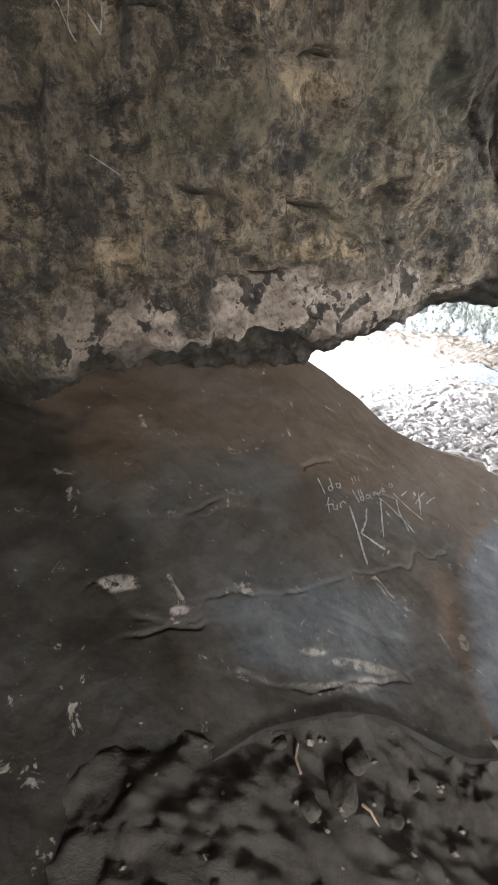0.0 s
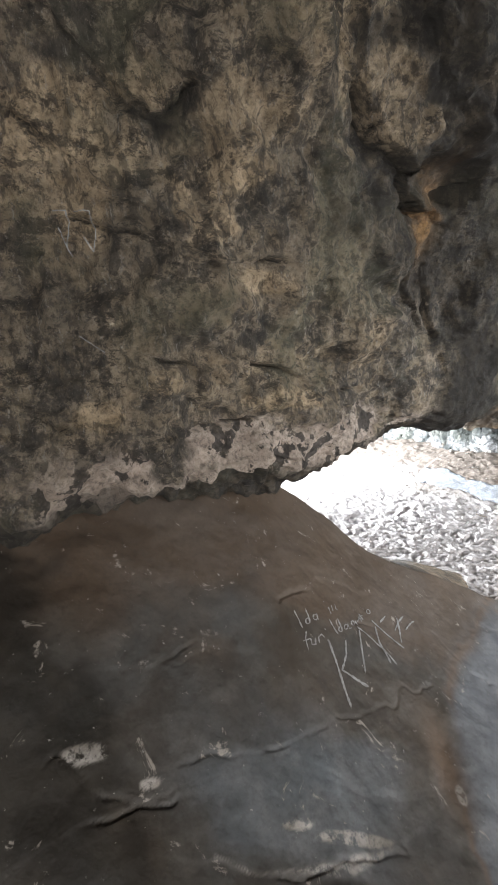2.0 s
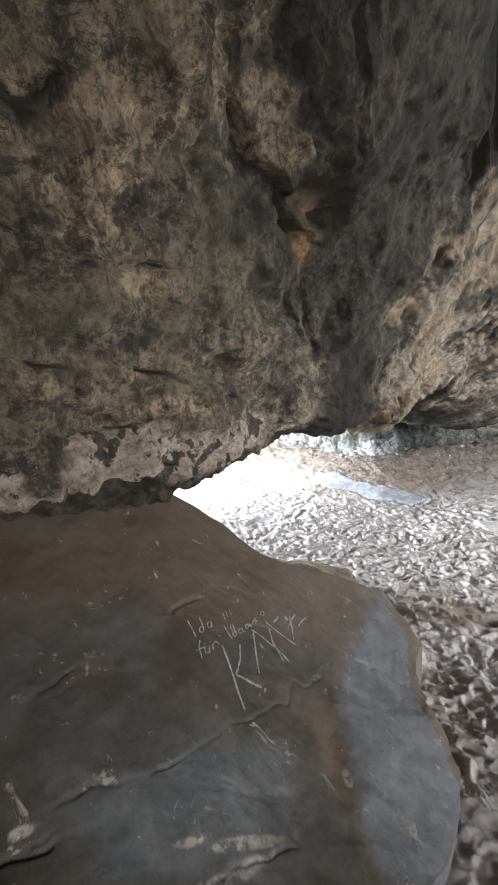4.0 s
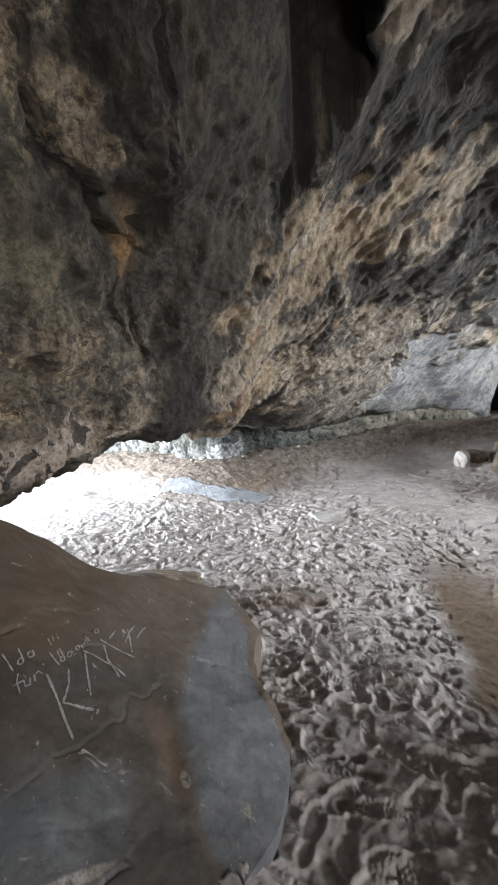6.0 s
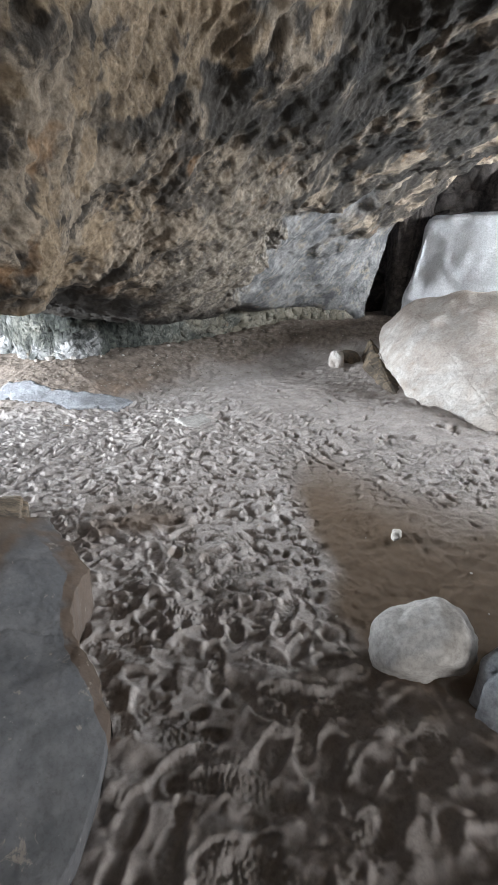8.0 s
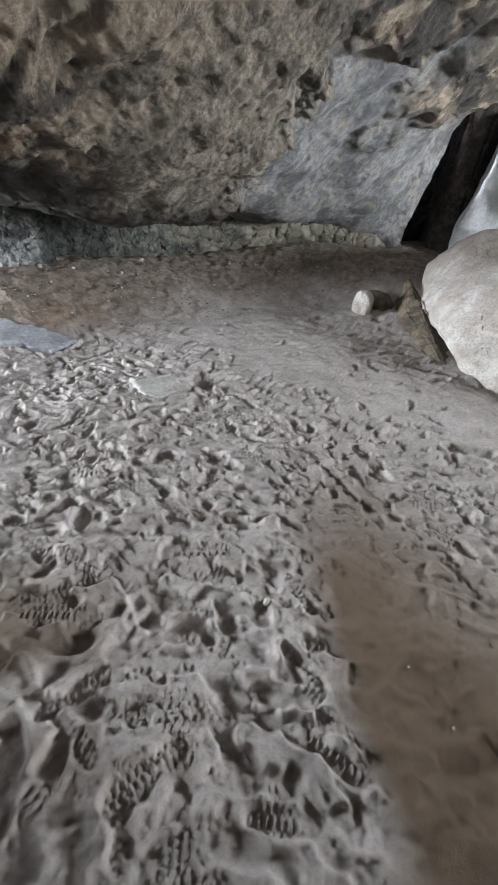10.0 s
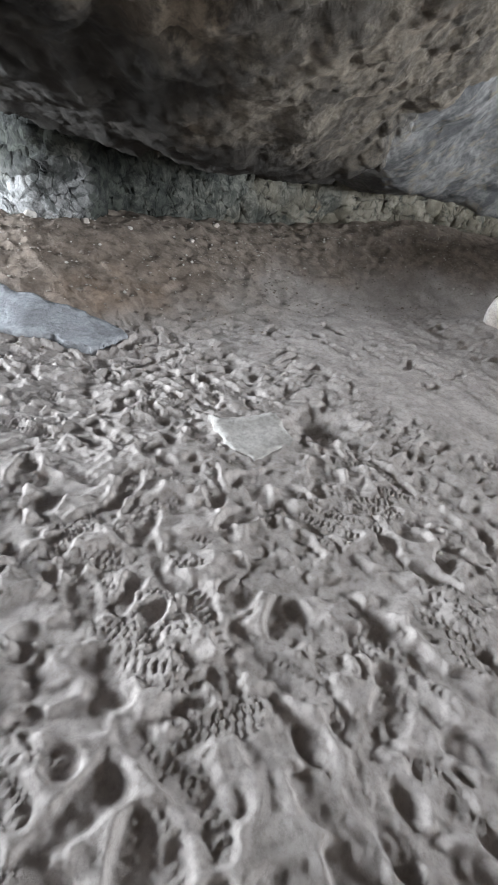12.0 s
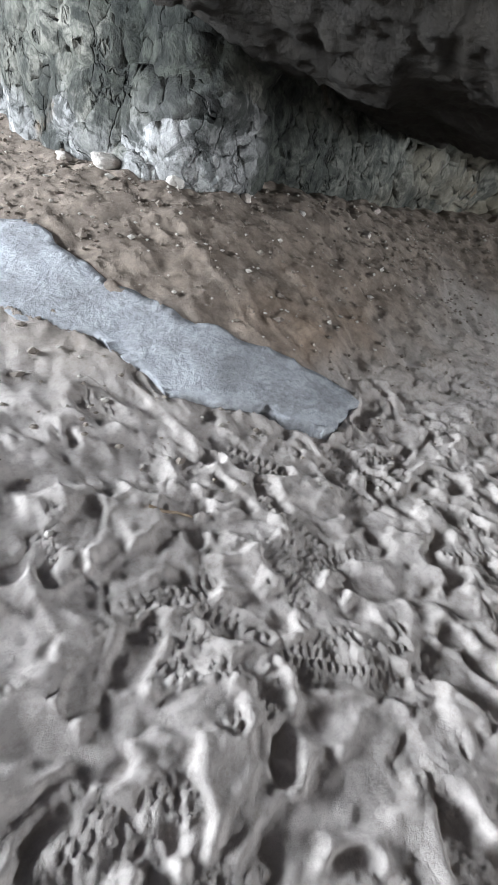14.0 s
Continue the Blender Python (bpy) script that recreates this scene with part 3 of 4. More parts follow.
FACE_TAN = [(0.05, 2.62, 0.3, 0.12, 0.7), (-0.15, 2.5, 0.5, 0.2, 0.7), (-0.1, 2.95, 0.6, 0.2, 0.6), (0.1, 1.98, 0.5, 0.1, 0.45), (-0.45, 2.3, 0.3, 0.12, 0.5), (-0.02, 2.42, 0.3, 0.13, 1.0), (-0.34, 2.57, 0.16, 0.1, 0.9), (0.29, 1.83, 0.17, 0.055, 1.0), (-0.18, 1.92, 0.13, 0.06, 0.8), (0.3, 2.76, 0.1, 0.08, 0.8), (0.62, 2.72, 0.14, 0.08, 0.7), (0.2, 2.22, 0.08, 0.04, 0.9), (-0.4, 2.1, 0.12, 0.07, 0.7),
            (-0.35, 1.86, 0.1, 0.06, 0.9), (0.06, 2.66, 0.05, 0.07, 0.7), (0.05, 2.1, 0.12, 0.06, 0.6), (0.66, 2.05, 0.12, 0.1, 0.45), (0.46, 2.72, 0.04, 0.08, 0.8), (0.5, 1.75, 0.08, 0.06, 0.5)]


def build_ceiling():
    rows = np.stack([spline(s, 560, [0.3, 0.4, 1.0, 1.6, 1.6, 1.5, 1.2, 0.9, 0.7]) for s in STATIONS])
    g = spline(rows, 760, [0.5, 1.5, 1.2, 1.2, 1.4, 1.2, 1.1, 1.1, 1.0, 1.1, 0.8, 0.6])
    shape = g.shape[:2]
    n = grid_normals(g)
    if n[380, 200, 2] > 0:
        n = -n
    p = g.reshape(-1, 3)
    x, y, z = g[..., 0], g[..., 1], g[..., 2]
    warp = fbm(p, 0.5, 3, 51).reshape(shape)
    speck = fbm(p, 0.12, 4, 57).reshape(shape)
    tan = ramp(x - 0.5 * np.clip(z - 2.2, 0, 2) + 0.12 * warp + 0.06 * speck, 1.38, 1.55)
    grey = ramp(x + 0.28 * warp + 0.15 * speck - 0.5 * (y - 3.75), 4.95, 5.4) * (1 - ramp(z + 0.4 * warp, 2.2, 2.8))
    face = (1 - tan) * (1 - ramp(z, 3.0, 3.4))
    # pits and plates
    upslope = np.array([0.36, -0.75, 0.55])
    drawn = p - 0.8 * (p @ upslope)[:, None] * upslope
    f1, f2, ident = cellular(drawn + 0.05 * warp.reshape(-1, 1), 0.125, 5)
    g1, g2, small_id = cellular(drawn, 0.06, 6)
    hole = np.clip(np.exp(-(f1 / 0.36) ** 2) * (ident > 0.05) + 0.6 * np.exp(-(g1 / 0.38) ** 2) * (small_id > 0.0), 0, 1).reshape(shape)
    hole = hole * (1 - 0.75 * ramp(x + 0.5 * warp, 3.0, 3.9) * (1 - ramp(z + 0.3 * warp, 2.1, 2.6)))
    pits = 0.055 * hole
    plates = 0.09 * facets(p * [1, 1, 0.8], 0.55, 5, 8).reshape(shape)
    broad = 0.09 * fbm(p, 0.9, 3, 21).reshape(shape)
    lumps = 0.022 * fbm(p, 0.22, 4, 31).reshape(shape) + 0.026 * facets(p, 0.16, 4, 33).reshape(shape) + 0.011 * fbm(p, 0.05, 3, 41).reshape(shape)
    d = broad * (0.45 + 0.55 * tan) + lumps * (1 - 0.45 * grey + 0.75 * face) * (1 - 0.65 * ramp(x, 0.85, 1.1) * (1 - tan)) - pits * tan * (1 - grey) + plates * ((1.15 + 0.7 * ramp(z, 2.45, 2.7)) * face + 0.55 * grey + 0.3 * tan * (1 - grey))
    # the brown bulge stands proud of the grey stretch
    d = d + 0.18 * tan * (1 - grey) * ramp(x, 3.0, 4.5)
    onface = (x < 1.75) & (y < 2.3) & (z > 1.5) & (y > 0.7)
    q = np.stack([x[onface], z[onface], np.zeros(onface.sum())], axis=1)
    dig = np.zeros(len(q))
    for line, drop in FACE_CRACKS:
        dig += crack_cut(q, line, drop)
    for line, drop in FACE_LEDGES:
        dig += 0.7 * crack_cut(q, line, drop, 0.006)
    d[onface] -= 1.5 * dig
    bump_d = np.zeros(len(q))
    for cx, cz, rx, rz, rise in FACE_BUMPS:
        bump_d += rise * np.exp(-(((q[:, 0] - cx) / rx) ** 2 + ((q[:, 1] - cz) / rz) ** 2) ** 2)
    d[onface] += bump_d
    warm = np.zeros(shape)
    blotch = fbm(p, 0.16, 4, 63).reshape(shape)
    for cx, cz, rx, rz, k in FACE_TAN:
        warm = np.maximum(warm, k * ramp(1.0 - ((x - cx) / rx) ** 2 - ((z - cz) / rz) ** 2 + 1.2 * blotch + 0.6 * warp, 0.0, 0.5) * (x < 1.7) * (y < 2.3))
    # shade painted along the cracks and ledges of the face
    crack_shade = np.zeros(shape)
    crack_shade[onface] = ramp(dig, 0.022, 0.05)
    g = g + n * d[..., None]
    # a dark cleft running up into the vault
    s = (x - 1.2) * 0.707 + (y - 0.8) * 0.707
    w = (x - 1.2) * 0.707 - (y - 0.8) * 0.707 + 0.06 * warp
    half = 0.12 + 0.17 * np.clip(s, 0, 1.2)
    cleft = ramp(half - np.abs(w - 0.05), 0.0, 0.07) * (1 - ramp(s + 0.1 * warp, 1.0, 1.14)) * ramp(s, -1.3, -0.9) * (y < 2.2)
    g[..., 2] += cleft * (2.0 + 3 * lumps)
    pale = ramp(1.83 - z + 0.09 * warp, 0.0, 0.12) * (1 - ramp(x + 0.2 * warp, 0.7, 1.25)) * ramp(x, -0.75, -0.45) * ramp(z, 1.5, 1.58)
    pale = pale * ramp(blotch + 0.6 * warp, -0.75, -0.1)
    # shade under the lip and in the cleft, painted along with the vault's soot
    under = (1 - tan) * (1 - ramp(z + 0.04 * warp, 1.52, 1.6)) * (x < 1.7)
    soot_shade = np.maximum(np.maximum(0.7 * under, 0.95 * cleft), 0.92 * tan * (1 - grey) * ramp(z + 0.25 * warp, 2.3, 2.75) * ramp(fbm(p * [1, 1, 0.8], 0.38, 4, 77).reshape(shape), -0.45, -0.02))
    soot_shade = np.maximum(soot_shade, 0.9 * ramp(x + 0.15 * warp + 0.1 * blotch, 0.92, 1.12) * (1 - ramp(x + 0.1 * warp, 1.38, 1.5)) * (1 - ramp(z + 0.1 * warp, 1.95, 2.2)))
    # pits darkened inside, as shade and deposits in one tone
    soot_shade = np.maximum(soot_shade, 0.75 * hole * tan * (1 - 0.85 * grey))
    bright = np.zeros(shape)
    for cx, cy, rx, ry in [(2.25, 2.15, 0.4, 0.22), (2.95, 2.08, 0.4, 0.16), (1.6, 1.86, 0.2, 0.12), (2.0, 1.8, 0.2, 0.14), (2.52, 1.72, 0.12, 0.26), (2.95, 1.66, 0.14, 0.3), (3.4, 1.8, 0.22, 0.2), (1.9, 2.5, 0.35, 0.4), (2.6, 3.2, 0.5, 0.4)]:
        bright = np.maximum(bright, ramp(1.0 - ((x - cx) / rx) ** 2 - ((y - cy) / ry) ** 2 + 1.3 * blotch + 0.5 * warp, 0.3, 0.8))
    bright = bright * tan * (1 - grey)
    soot_shade = soot_shade * (1 - 0.7 * bright * (1 - 0.8 * hole) * (1 - cleft))
    # painted shade on the low vault over the recess
    soot_shade = np.maximum(soot_shade, 0.93 * tan * (1 - 0.8 * grey) * ramp(y + 0.25 * warp + 0.5 * np.clip(4.4 - x, 0, 2), 4.15, 4.6))
    soot_shade = np.maximum(soot_shade, 0.75 * (1 - tan) * (1 - 0.8 * warm) * ramp(x + 0.5 * (z - 2.3) + 0.5 * warp + 0.25 * blotch, 0.35, 1.1))
    # the cleft's inside blackened to deepen its shade
    soot_shade = np.maximum(soot_shade, ramp(half + 0.05 - np.abs(w - 0.05), 0.0, 0.04) * (1 - ramp(s, 1.05, 1.16)) * ramp(s, -1.3, -0.9) * (y < 2.2))
    soot_shade = np.maximum(soot_shade, 0.9 * crack_shade)
    rust = np.exp(-(((x - 0.92) / 0.05) ** 2 + ((z - 2.5) / 0.12) ** 2)) * (y < 2.2)
    rust = np.maximum(rust, np.exp(-(((x - 3.15) / 0.14) ** 2 + ((y - 3.75) / 0.12) ** 2)) * 1.3 * (0.5 + warp)) * 0.9
    FACE.append(g[onface])
    ob = grid_mesh("ceiling", g, CEILING, masks={"warm": warm, "bright": bright, "grey": grey, "beige": 0.85 * tan * ramp(x + 0.4 * warp, 3.3, 4.2) * (1 - ramp(z + 0.3 * warp, 2.2, 2.7)), "pale": pale, "tan": tan, "soot_shade": soot_shade, "rust": rust})
    return tagged(ob, "soot-stained tan limestone cave ceiling with a low overhang", "cave ceiling", kind="structure")


def rock_sheet(name, plan, heights, material, label, seed, bulge=0.12, steps=(200, 90), block=0.3, shape=None):
    """An upright, fractured rock face along a line of the plan. shape: outward shift over height."""
    line = spline(np.array([(x, y, 0.0) for x, y in plan]), steps[0])
    t = np.linspace(0, 1, steps[1])
    lo, hi = heights
    g = np.repeat(line[:, None, :], steps[1], axis=1)
    g[..., 2] = lo + (hi - lo) * t[None, :]
    n = grid_normals(g)
    p = g.reshape(-1, 3)
    d = bulge * fbm(p, 0.8, 3, seed + 9) + 0.2 * block * facets(p * [1, 1, 0.7], block * 1.6, 6, seed, 0.62) + 0.02 * facets(p, 0.09, 3, seed + 5) + 0.014 * fbm(p, 0.08, 4, seed + 19)
    bed = np.abs(vnoise(p * [0.6, 0.6, 4.0] + 0.3 * fbm(p, 0.5, 2, seed + 4).reshape(-1, 1), seed + 6))
    d = d - 0.05 * np.exp(-(bed / 0.05) ** 2)
    if shape:
        d = d + np.interp(p[:, 2], [a for a, b in shape], [b for a, b in shape])
    g = g + n * d.reshape(g.shape[:2])[..., None]
    ob = grid_mesh(name, g, material, masks={"pale": (1 - ramp(g[..., 0], 4.35, 4.6)) * ramp(fbm(p * [1, 1, 1.4], 0.35, 4, seed + 33).reshape(g.shape[:2]) - 1.3 * ramp(g[..., 2], 0.7, 1.5), -0.45, 0.15)} if name == "wall_far" else None)
    if name == "wall_far":
        stain = fbm(p * [1, 1, 1.2], 0.4, 4, seed + 51).reshape(g.shape[:2])
        # algae with painted shade, in the recess and towards the wall's top
        stain_shade = ramp(g[..., 0] + 0.12 * stain, 4.2, 4.4) * (1 - 0.55 * ramp(g[..., 0] + 0.4 * stain, 4.9, 5.4)) * (1 - ramp(g[..., 0] + 0.6 * stain, 6.0, 7.0))
        stain_shade = np.maximum(stain_shade, ramp(g[..., 2] + 0.5 * stain, 0.95, 1.45))
        dry = 0.85 * ramp(g[..., 0] + 0.9 * stain, 6.2, 7.8) * (1 - ramp(g[..., 2] + 0.3 * stain, 1.2, 1.6))
        ob.data.attributes.new("dry", "FLOAT", "POINT").data.foreach_set("value", dry.reshape(-1).astype(np.float32))
        ob.data.attributes.new("algae_shade", "FLOAT", "POINT").data.foreach_set("value", stain_shade.reshape(-1).astype(np.float32))
    mod = ob.modifiers.new("thick", "SOLIDIFY")
    mod.thickness, mod.offset = 0.25, 0
    return tagged(ob, label, "rock wall", kind="structure")


def displaced(me, amount, size, seed):
    """Push the vertices of a mesh along their normals by rock noise."""
    co, no = np.zeros(len(me.vertices) * 3), np.zeros(len(me.vertices) * 3)
    me.vertices.foreach_get("co", co)
    me.vertices.foreach_get("normal", no)
    co, no = co.reshape(-1, 3), no.reshape(-1, 3)
    d = amount * (0.5 * fbm(co, size, 3, seed + 4) + facets(co, size, 4, seed))
    me.vertices.foreach_set("co", (co + no * d[:, None]).ravel())
    me.update()


def hull_rock(name, label, points, material, seed, amount=0.03, size=0.4, cuts=4, round_off=0.08, category="boulder"):
    """A faceted rock: the hull of a few corners, its edges worn round, its faces roughened."""
    bm = bmesh.new()
    for q in points:
        bm.verts.new(q)
    out = bmesh.ops.convex_hull(bm, input=bm.verts)
    bmesh.ops.delete(bm, geom=[e for e in out["geom_interior"] if isinstance(e, bmesh.types.BMVert)], context="VERTS")
    bmesh.ops.dissolve_limit(bm, angle_limit=radians(3), verts=bm.verts, edges=bm.edges)
    bmesh.ops.bevel(bm, geom=bm.edges[:], offset=round_off, segments=2, affect="EDGES", clamp_overlap=True)
    bmesh.ops.triangulate(bm, faces=bm.faces)
    for _ in range(cuts):
        long = [e for e in bm.edges if e.calc_length() > size * 0.12]
        if not long:
            break
        bmesh.ops.subdivide_edges(bm, edges=long, cuts=1, use_grid_fill=False)
        bmesh.ops.triangulate(bm, faces=[f for f in bm.faces if len(f.verts) > 3])
    bmesh.ops.smooth_vert(bm, verts=bm.verts, factor=0.5, use_axis_x=True, use_axis_y=True, use_axis_z=True)
    bm.normal_update()
    me = bpy.data.meshes.new(name)
    bm.to_mesh(me)
    bm.free()
    displaced(me, amount, size, seed)
    me.polygons.foreach_set("use_smooth", np.ones(len(me.polygons), bool))
    me.materials.append(material)
    return tagged(new(name, me), label, category)


def boulder(name, label, centre, size, material, turn=0.0, seed=1, rough=0.12, square=2.6, tilt=(0, 0), detail=40, category="stone", group=""):
    """A worn round stone: a superellipsoid with lumps and facets."""
    u = np.linspace(0, 2 * np.pi, detail * 2 + 1)
    v = np.linspace(-np.pi / 2, np.pi / 2, detail)
    U, V = np.meshgrid(u, v, indexing="ij")
    d = np.stack([np.cos(V) * np.cos(U), np.cos(V) * np.sin(U), np.sin(V)], axis=2)
    r = (np.abs(d) ** square).sum(axis=2) ** (-1 / square)
    p = (d * r[..., None]).reshape(-1, 3)
    k = 1 + rough * fbm(p + seed, 0.9, 4, seed)
    g = (p * k[:, None]).reshape(d.shape) * np.array(size) / 2
    g[-1] = g[0]
    ob = grid_mesh(name, g, material)
    ob.matrix_world = pose(*centre, tilt[0], tilt[1], turn)
    return tagged(ob, label, category, group)


build_ceiling()
FLOOR, GX, GY, GZ = build_sand()


def sand_at(x, y):
    """Height of the finished sand."""
    return float(GZ[min(np.searchsorted(GX, x), len(GX) - 1), min(np.searchsorted(GY, y), len(GY) - 1)])


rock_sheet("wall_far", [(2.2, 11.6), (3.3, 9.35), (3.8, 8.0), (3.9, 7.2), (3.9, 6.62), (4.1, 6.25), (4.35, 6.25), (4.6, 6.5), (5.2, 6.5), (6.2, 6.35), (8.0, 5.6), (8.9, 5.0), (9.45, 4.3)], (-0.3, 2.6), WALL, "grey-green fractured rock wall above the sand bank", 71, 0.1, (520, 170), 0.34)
rock_sheet("wall_end", [(9.2, 6.0), (10.5, 4.6), (10.6, 2.0), (10.6, -0.5), (10.3, -3.4)], (-0.3, 4.6), DARK, "recessed rock behind the pale shelf, coloured dark for its shade", 81, 0.2, (260, 130), 0.4)
# unseen wall, added to close the cave against outside light
rock_sheet("unseen_wall_south", [(7.4, -3.5), (6.9, -2.2), (6.0, -1.4), (4.5, -0.8), (3.0, -0.55), (2.4, -0.9), (1.9, -1.9), (1.6, -3.5)], (-0.3, 3.8), BROWN, "unseen brown wall added to close the sheltered side", 91, 0.15, (260, 90))
# unseen wall, bulged to keep entrance light off the slab's left
rock_sheet("unseen_wall_west", [(-1.0, -3.6), (-0.75, -1.9), (-0.6, -0.95), (-0.95, -0.1), (-1.7, 0.8), (-2.0, 1.6), (-2.5, 2.6)], (-0.3, 3.6), BROWN, "unseen brown wall added beside the leaning slab to block light", 95, 0.15, (160, 90))

# ---------------------------------------------------------------- the leaning slab


def slab_height(x, y):
    left = 0.92 - 0.58 * (x - 0.2) + 0.65 * (y - 1.43)
    main = 0.8 - 0.8 * (x - 0.35) + 0.65 * (y - 1.43)
    worn = 0.52 - 0.46 * (x - 0.75) + 0.355 * (y - 1.49)
    k = 0.03
    a = np.minimum(left, main)
    return a + k * np.logaddexp(0, (worn - a) / k)


CRACKS = [([(-0.19, 1.04), (-0.03, 1.106), (0.08, 1.15), (0.17, 1.219), (0.26, 1.27)], 0.006), ([(0.32, 1.31), (0.46, 1.38), (0.6, 1.49), (0.78, 1.62)], 0.006), ([(0.26, 1.15), (0.34, 1.15), (0.42, 1.17), (0.5, 1.2)], 0.006),
          ([(0.19, 1.6), (0.27, 1.67), (0.36, 1.77), (0.52, 1.84)], 0.01), ([(-0.36, 1.2), (-0.29, 1.23), (-0.2, 1.31), (0.0, 1.37)], 0.006), ([(-0.1, 0.89), (0.08, 0.905), (0.2, 0.94), (0.33, 1.0), (0.42, 1.06)], 0.007), ([(0.95, 1.88), (1.05, 1.77), (1.22, 1.7), (1.3, 1.62)], 0.006), ([(-0.48, 0.96), (-0.3, 0.96), (-0.22, 0.99)], 0.006),
          ([(0.3, 1.14), (0.38, 1.15), (0.47, 1.18)], 0.008), ([(-0.38, 0.9), (-0.3, 0.95), (-0.21, 0.98)], 0.01), ([(0.35, 1.62), (0.45, 1.66), (0.6, 1.72)], 0.006), ([(-0.35, 1.25), (-0.2, 1.27), (-0.1, 1.32)], 0.005)]
CHIPS = [(-0.42, 1.0, 0.06, 0.02), (-0.26, 0.99, 0.03, 0.012), (-0.1, 1.38, 0.035, 0.009), (-0.3, 1.22, 0.02, 0.012), (0.12, 1.0, 0.05, 0.012), (0.3, 1.03, 0.14, 0.016), (0.72, 1.25, 0.02, 0.03)]


CHIPPED = [(-0.1, 0.9), (0.0, 0.89), (0.1, 0.92), (0.2, 0.94), (0.3, 0.99), (0.4, 1.05)]


def slab_surface(x, y):
    p = np.stack([np.ravel(x), np.ravel(y), np.zeros(np.size(x))], axis=1)
    d = 0.03 * fbm(p, 0.7, 3, 101) + 0.036 * facets(p, 0.5, 6, 104, 0.5) + 0.0015 * fbm(p, 0.05, 3, 121)
    for line, drop in CRACKS:
        d = d - crack_cut(p, line, drop)
    return slab_height(x, y) + d.reshape(np.shape(x))


def build_slab():
    m, k = 420, 300
    V = np.linspace(0, 1, k)[None, :, None]
    foot = spline([(-2.2, 0.1, 0), (-0.75, 0.36, 0), (-0.3, 0.61, 0), (0.0, 0.8, 0), (0.32, 0.91, 0), (0.6, 0.89, 0), (0.9, 0.99, 0), (1.1, 1.14, 0), (1.22, 1.3, 0)], m)
    crest = spline([(-2.2, 1.5, 0), (-1.0, 1.6, 0), (-0.3, 1.95, 0), (0.33, 2.21, 0), (0.72, 2.18, 0), (1.1, 2.28, 0), (1.6, 2.44, 0)], m)
    g = foot[:, None, :] * (1 - V) + crest[:, None, :] * V
    g[-60:, :, 0] += 0.05 * np.sin(np.linspace(0, np.pi, k))[None, :] * np.linspace(0, 1, 60)[:, None]
    g[-90:, :, 0] += 0.11 * np.exp(-((np.linspace(0, 1, k) - 0.68) / 0.2) ** 2)[None, :] * np.linspace(0, 1, 90)[:, None]
    ends = np.stack([np.linspace(0, 7, k), np.zeros(k), np.zeros(k)], axis=1)
    g[-60:, :, 0] += (0.05 * facets(ends, 1.0, 4, 61))[None, :] * np.linspace(0, 1, 60)[:, None]
    g[..., 2] = slab_surface(g[..., 0], g[..., 1])
    q = g.reshape(-1, 3)
    blur = fbm(q, 0.25, 4, 131).reshape(g.shape[:2])
    worn = (0.93 + 0.1 * blur) * ramp(g[..., 0] + 0.1 * blur, 0.68, 0.82) * ramp(0.02 * blur + 0.52 - 0.46 * (g[..., 0] - 0.75) + 0.355 * (g[..., 1] - 1.49) - (0.8 - 0.8 * (g[..., 0] - 0.35) + 0.65 * (g[..., 1] - 1.43)), -0.02, 0.045)
    edge = np.exp(-((worn - 0.4) / 0.25) ** 2) * 0.7 * ramp(blur, -0.5, 0.2)
    blue = np.exp(-(((g[..., 0] - 0.22) / 0.3) ** 2 + ((g[..., 1] - 1.08) / 0.16) ** 2)) * (0.75 + 0.5 * blur)
    # darker towards the lower left
    foot_dark = 0.85 * ramp(-(g[..., 0] * 0.9 + g[..., 1]) + 0.35 * blur, -0.85, -0.45)
    bound = [(-0.19, 1.03), (-0.03, 1.1), (0.17, 1.22), (0.36, 1.3), (0.56, 1.32), (0.52, 1.2), (0.45, 1.1), (0.4, 1.04), (0.25, 0.97), (0.1, 0.92), (-0.08, 0.91)]
    facet = np.mean([in_outline(g[..., 0] + 0.05 * blur + dx, g[..., 1] + 0.04 * blur + dy, bound) for dx in (-0.05, -0.02, 0.0, 0.02, 0.05) for dy in (-0.02, 0.0, 0.02)], axis=0)
    blue = np.maximum(0.8 * blue, 0.6 * facet)
    hollow = np.exp(-(((g[..., 0] - 0.71 - 0.15 * (g[..., 1] - 1.35)) / 0.06) ** 2 + ((g[..., 1] - 1.34) / 0.15) ** 2))
    worn = worn * (1 - 0.9 * hollow)
    edge = np.maximum(edge, 0.9 * hollow)
    g[..., 2] -= 0.02 * hollow
    edge = np.maximum(edge, 0.8 * (np.arange(m) > m - 22)[:, None] * ramp(blur, -0.6, 0.1))
    edge = np.maximum(edge, 0.5 * ramp(g[..., 1] - 0.35 * g[..., 0] + 0.15 * blur, 1.3, 1.6) * (1 - worn))
    chip = np.zeros(g.shape[:2])
    for cx, cy, a, b in CHIPS:
        chip = np.maximum(chip, ramp(1 - ((g[..., 0] - cx) / a) ** 2 - ((g[..., 1] - cy - 0.3 * (g[..., 0] - cx)) / b) ** 2 + 0.5 * blur, 0.1, 0.7))
    for (ax, ay), (bx, by) in zip(CHIPPED[:-1], CHIPPED[1:]):
        t = np.clip(((g[..., 0] - ax) * (bx - ax) + (g[..., 1] - ay) * (by - ay)) / ((bx - ax) ** 2 + (by - ay) ** 2), 0, 1)
        off = np.hypot(g[..., 0] - ax - t * (bx - ax), g[..., 1] - ay - t * (by - ay))
        chip = np.maximum(chip, 0.7 * ramp(0.007 - off + 0.014 * blur, 0.0, 0.01))
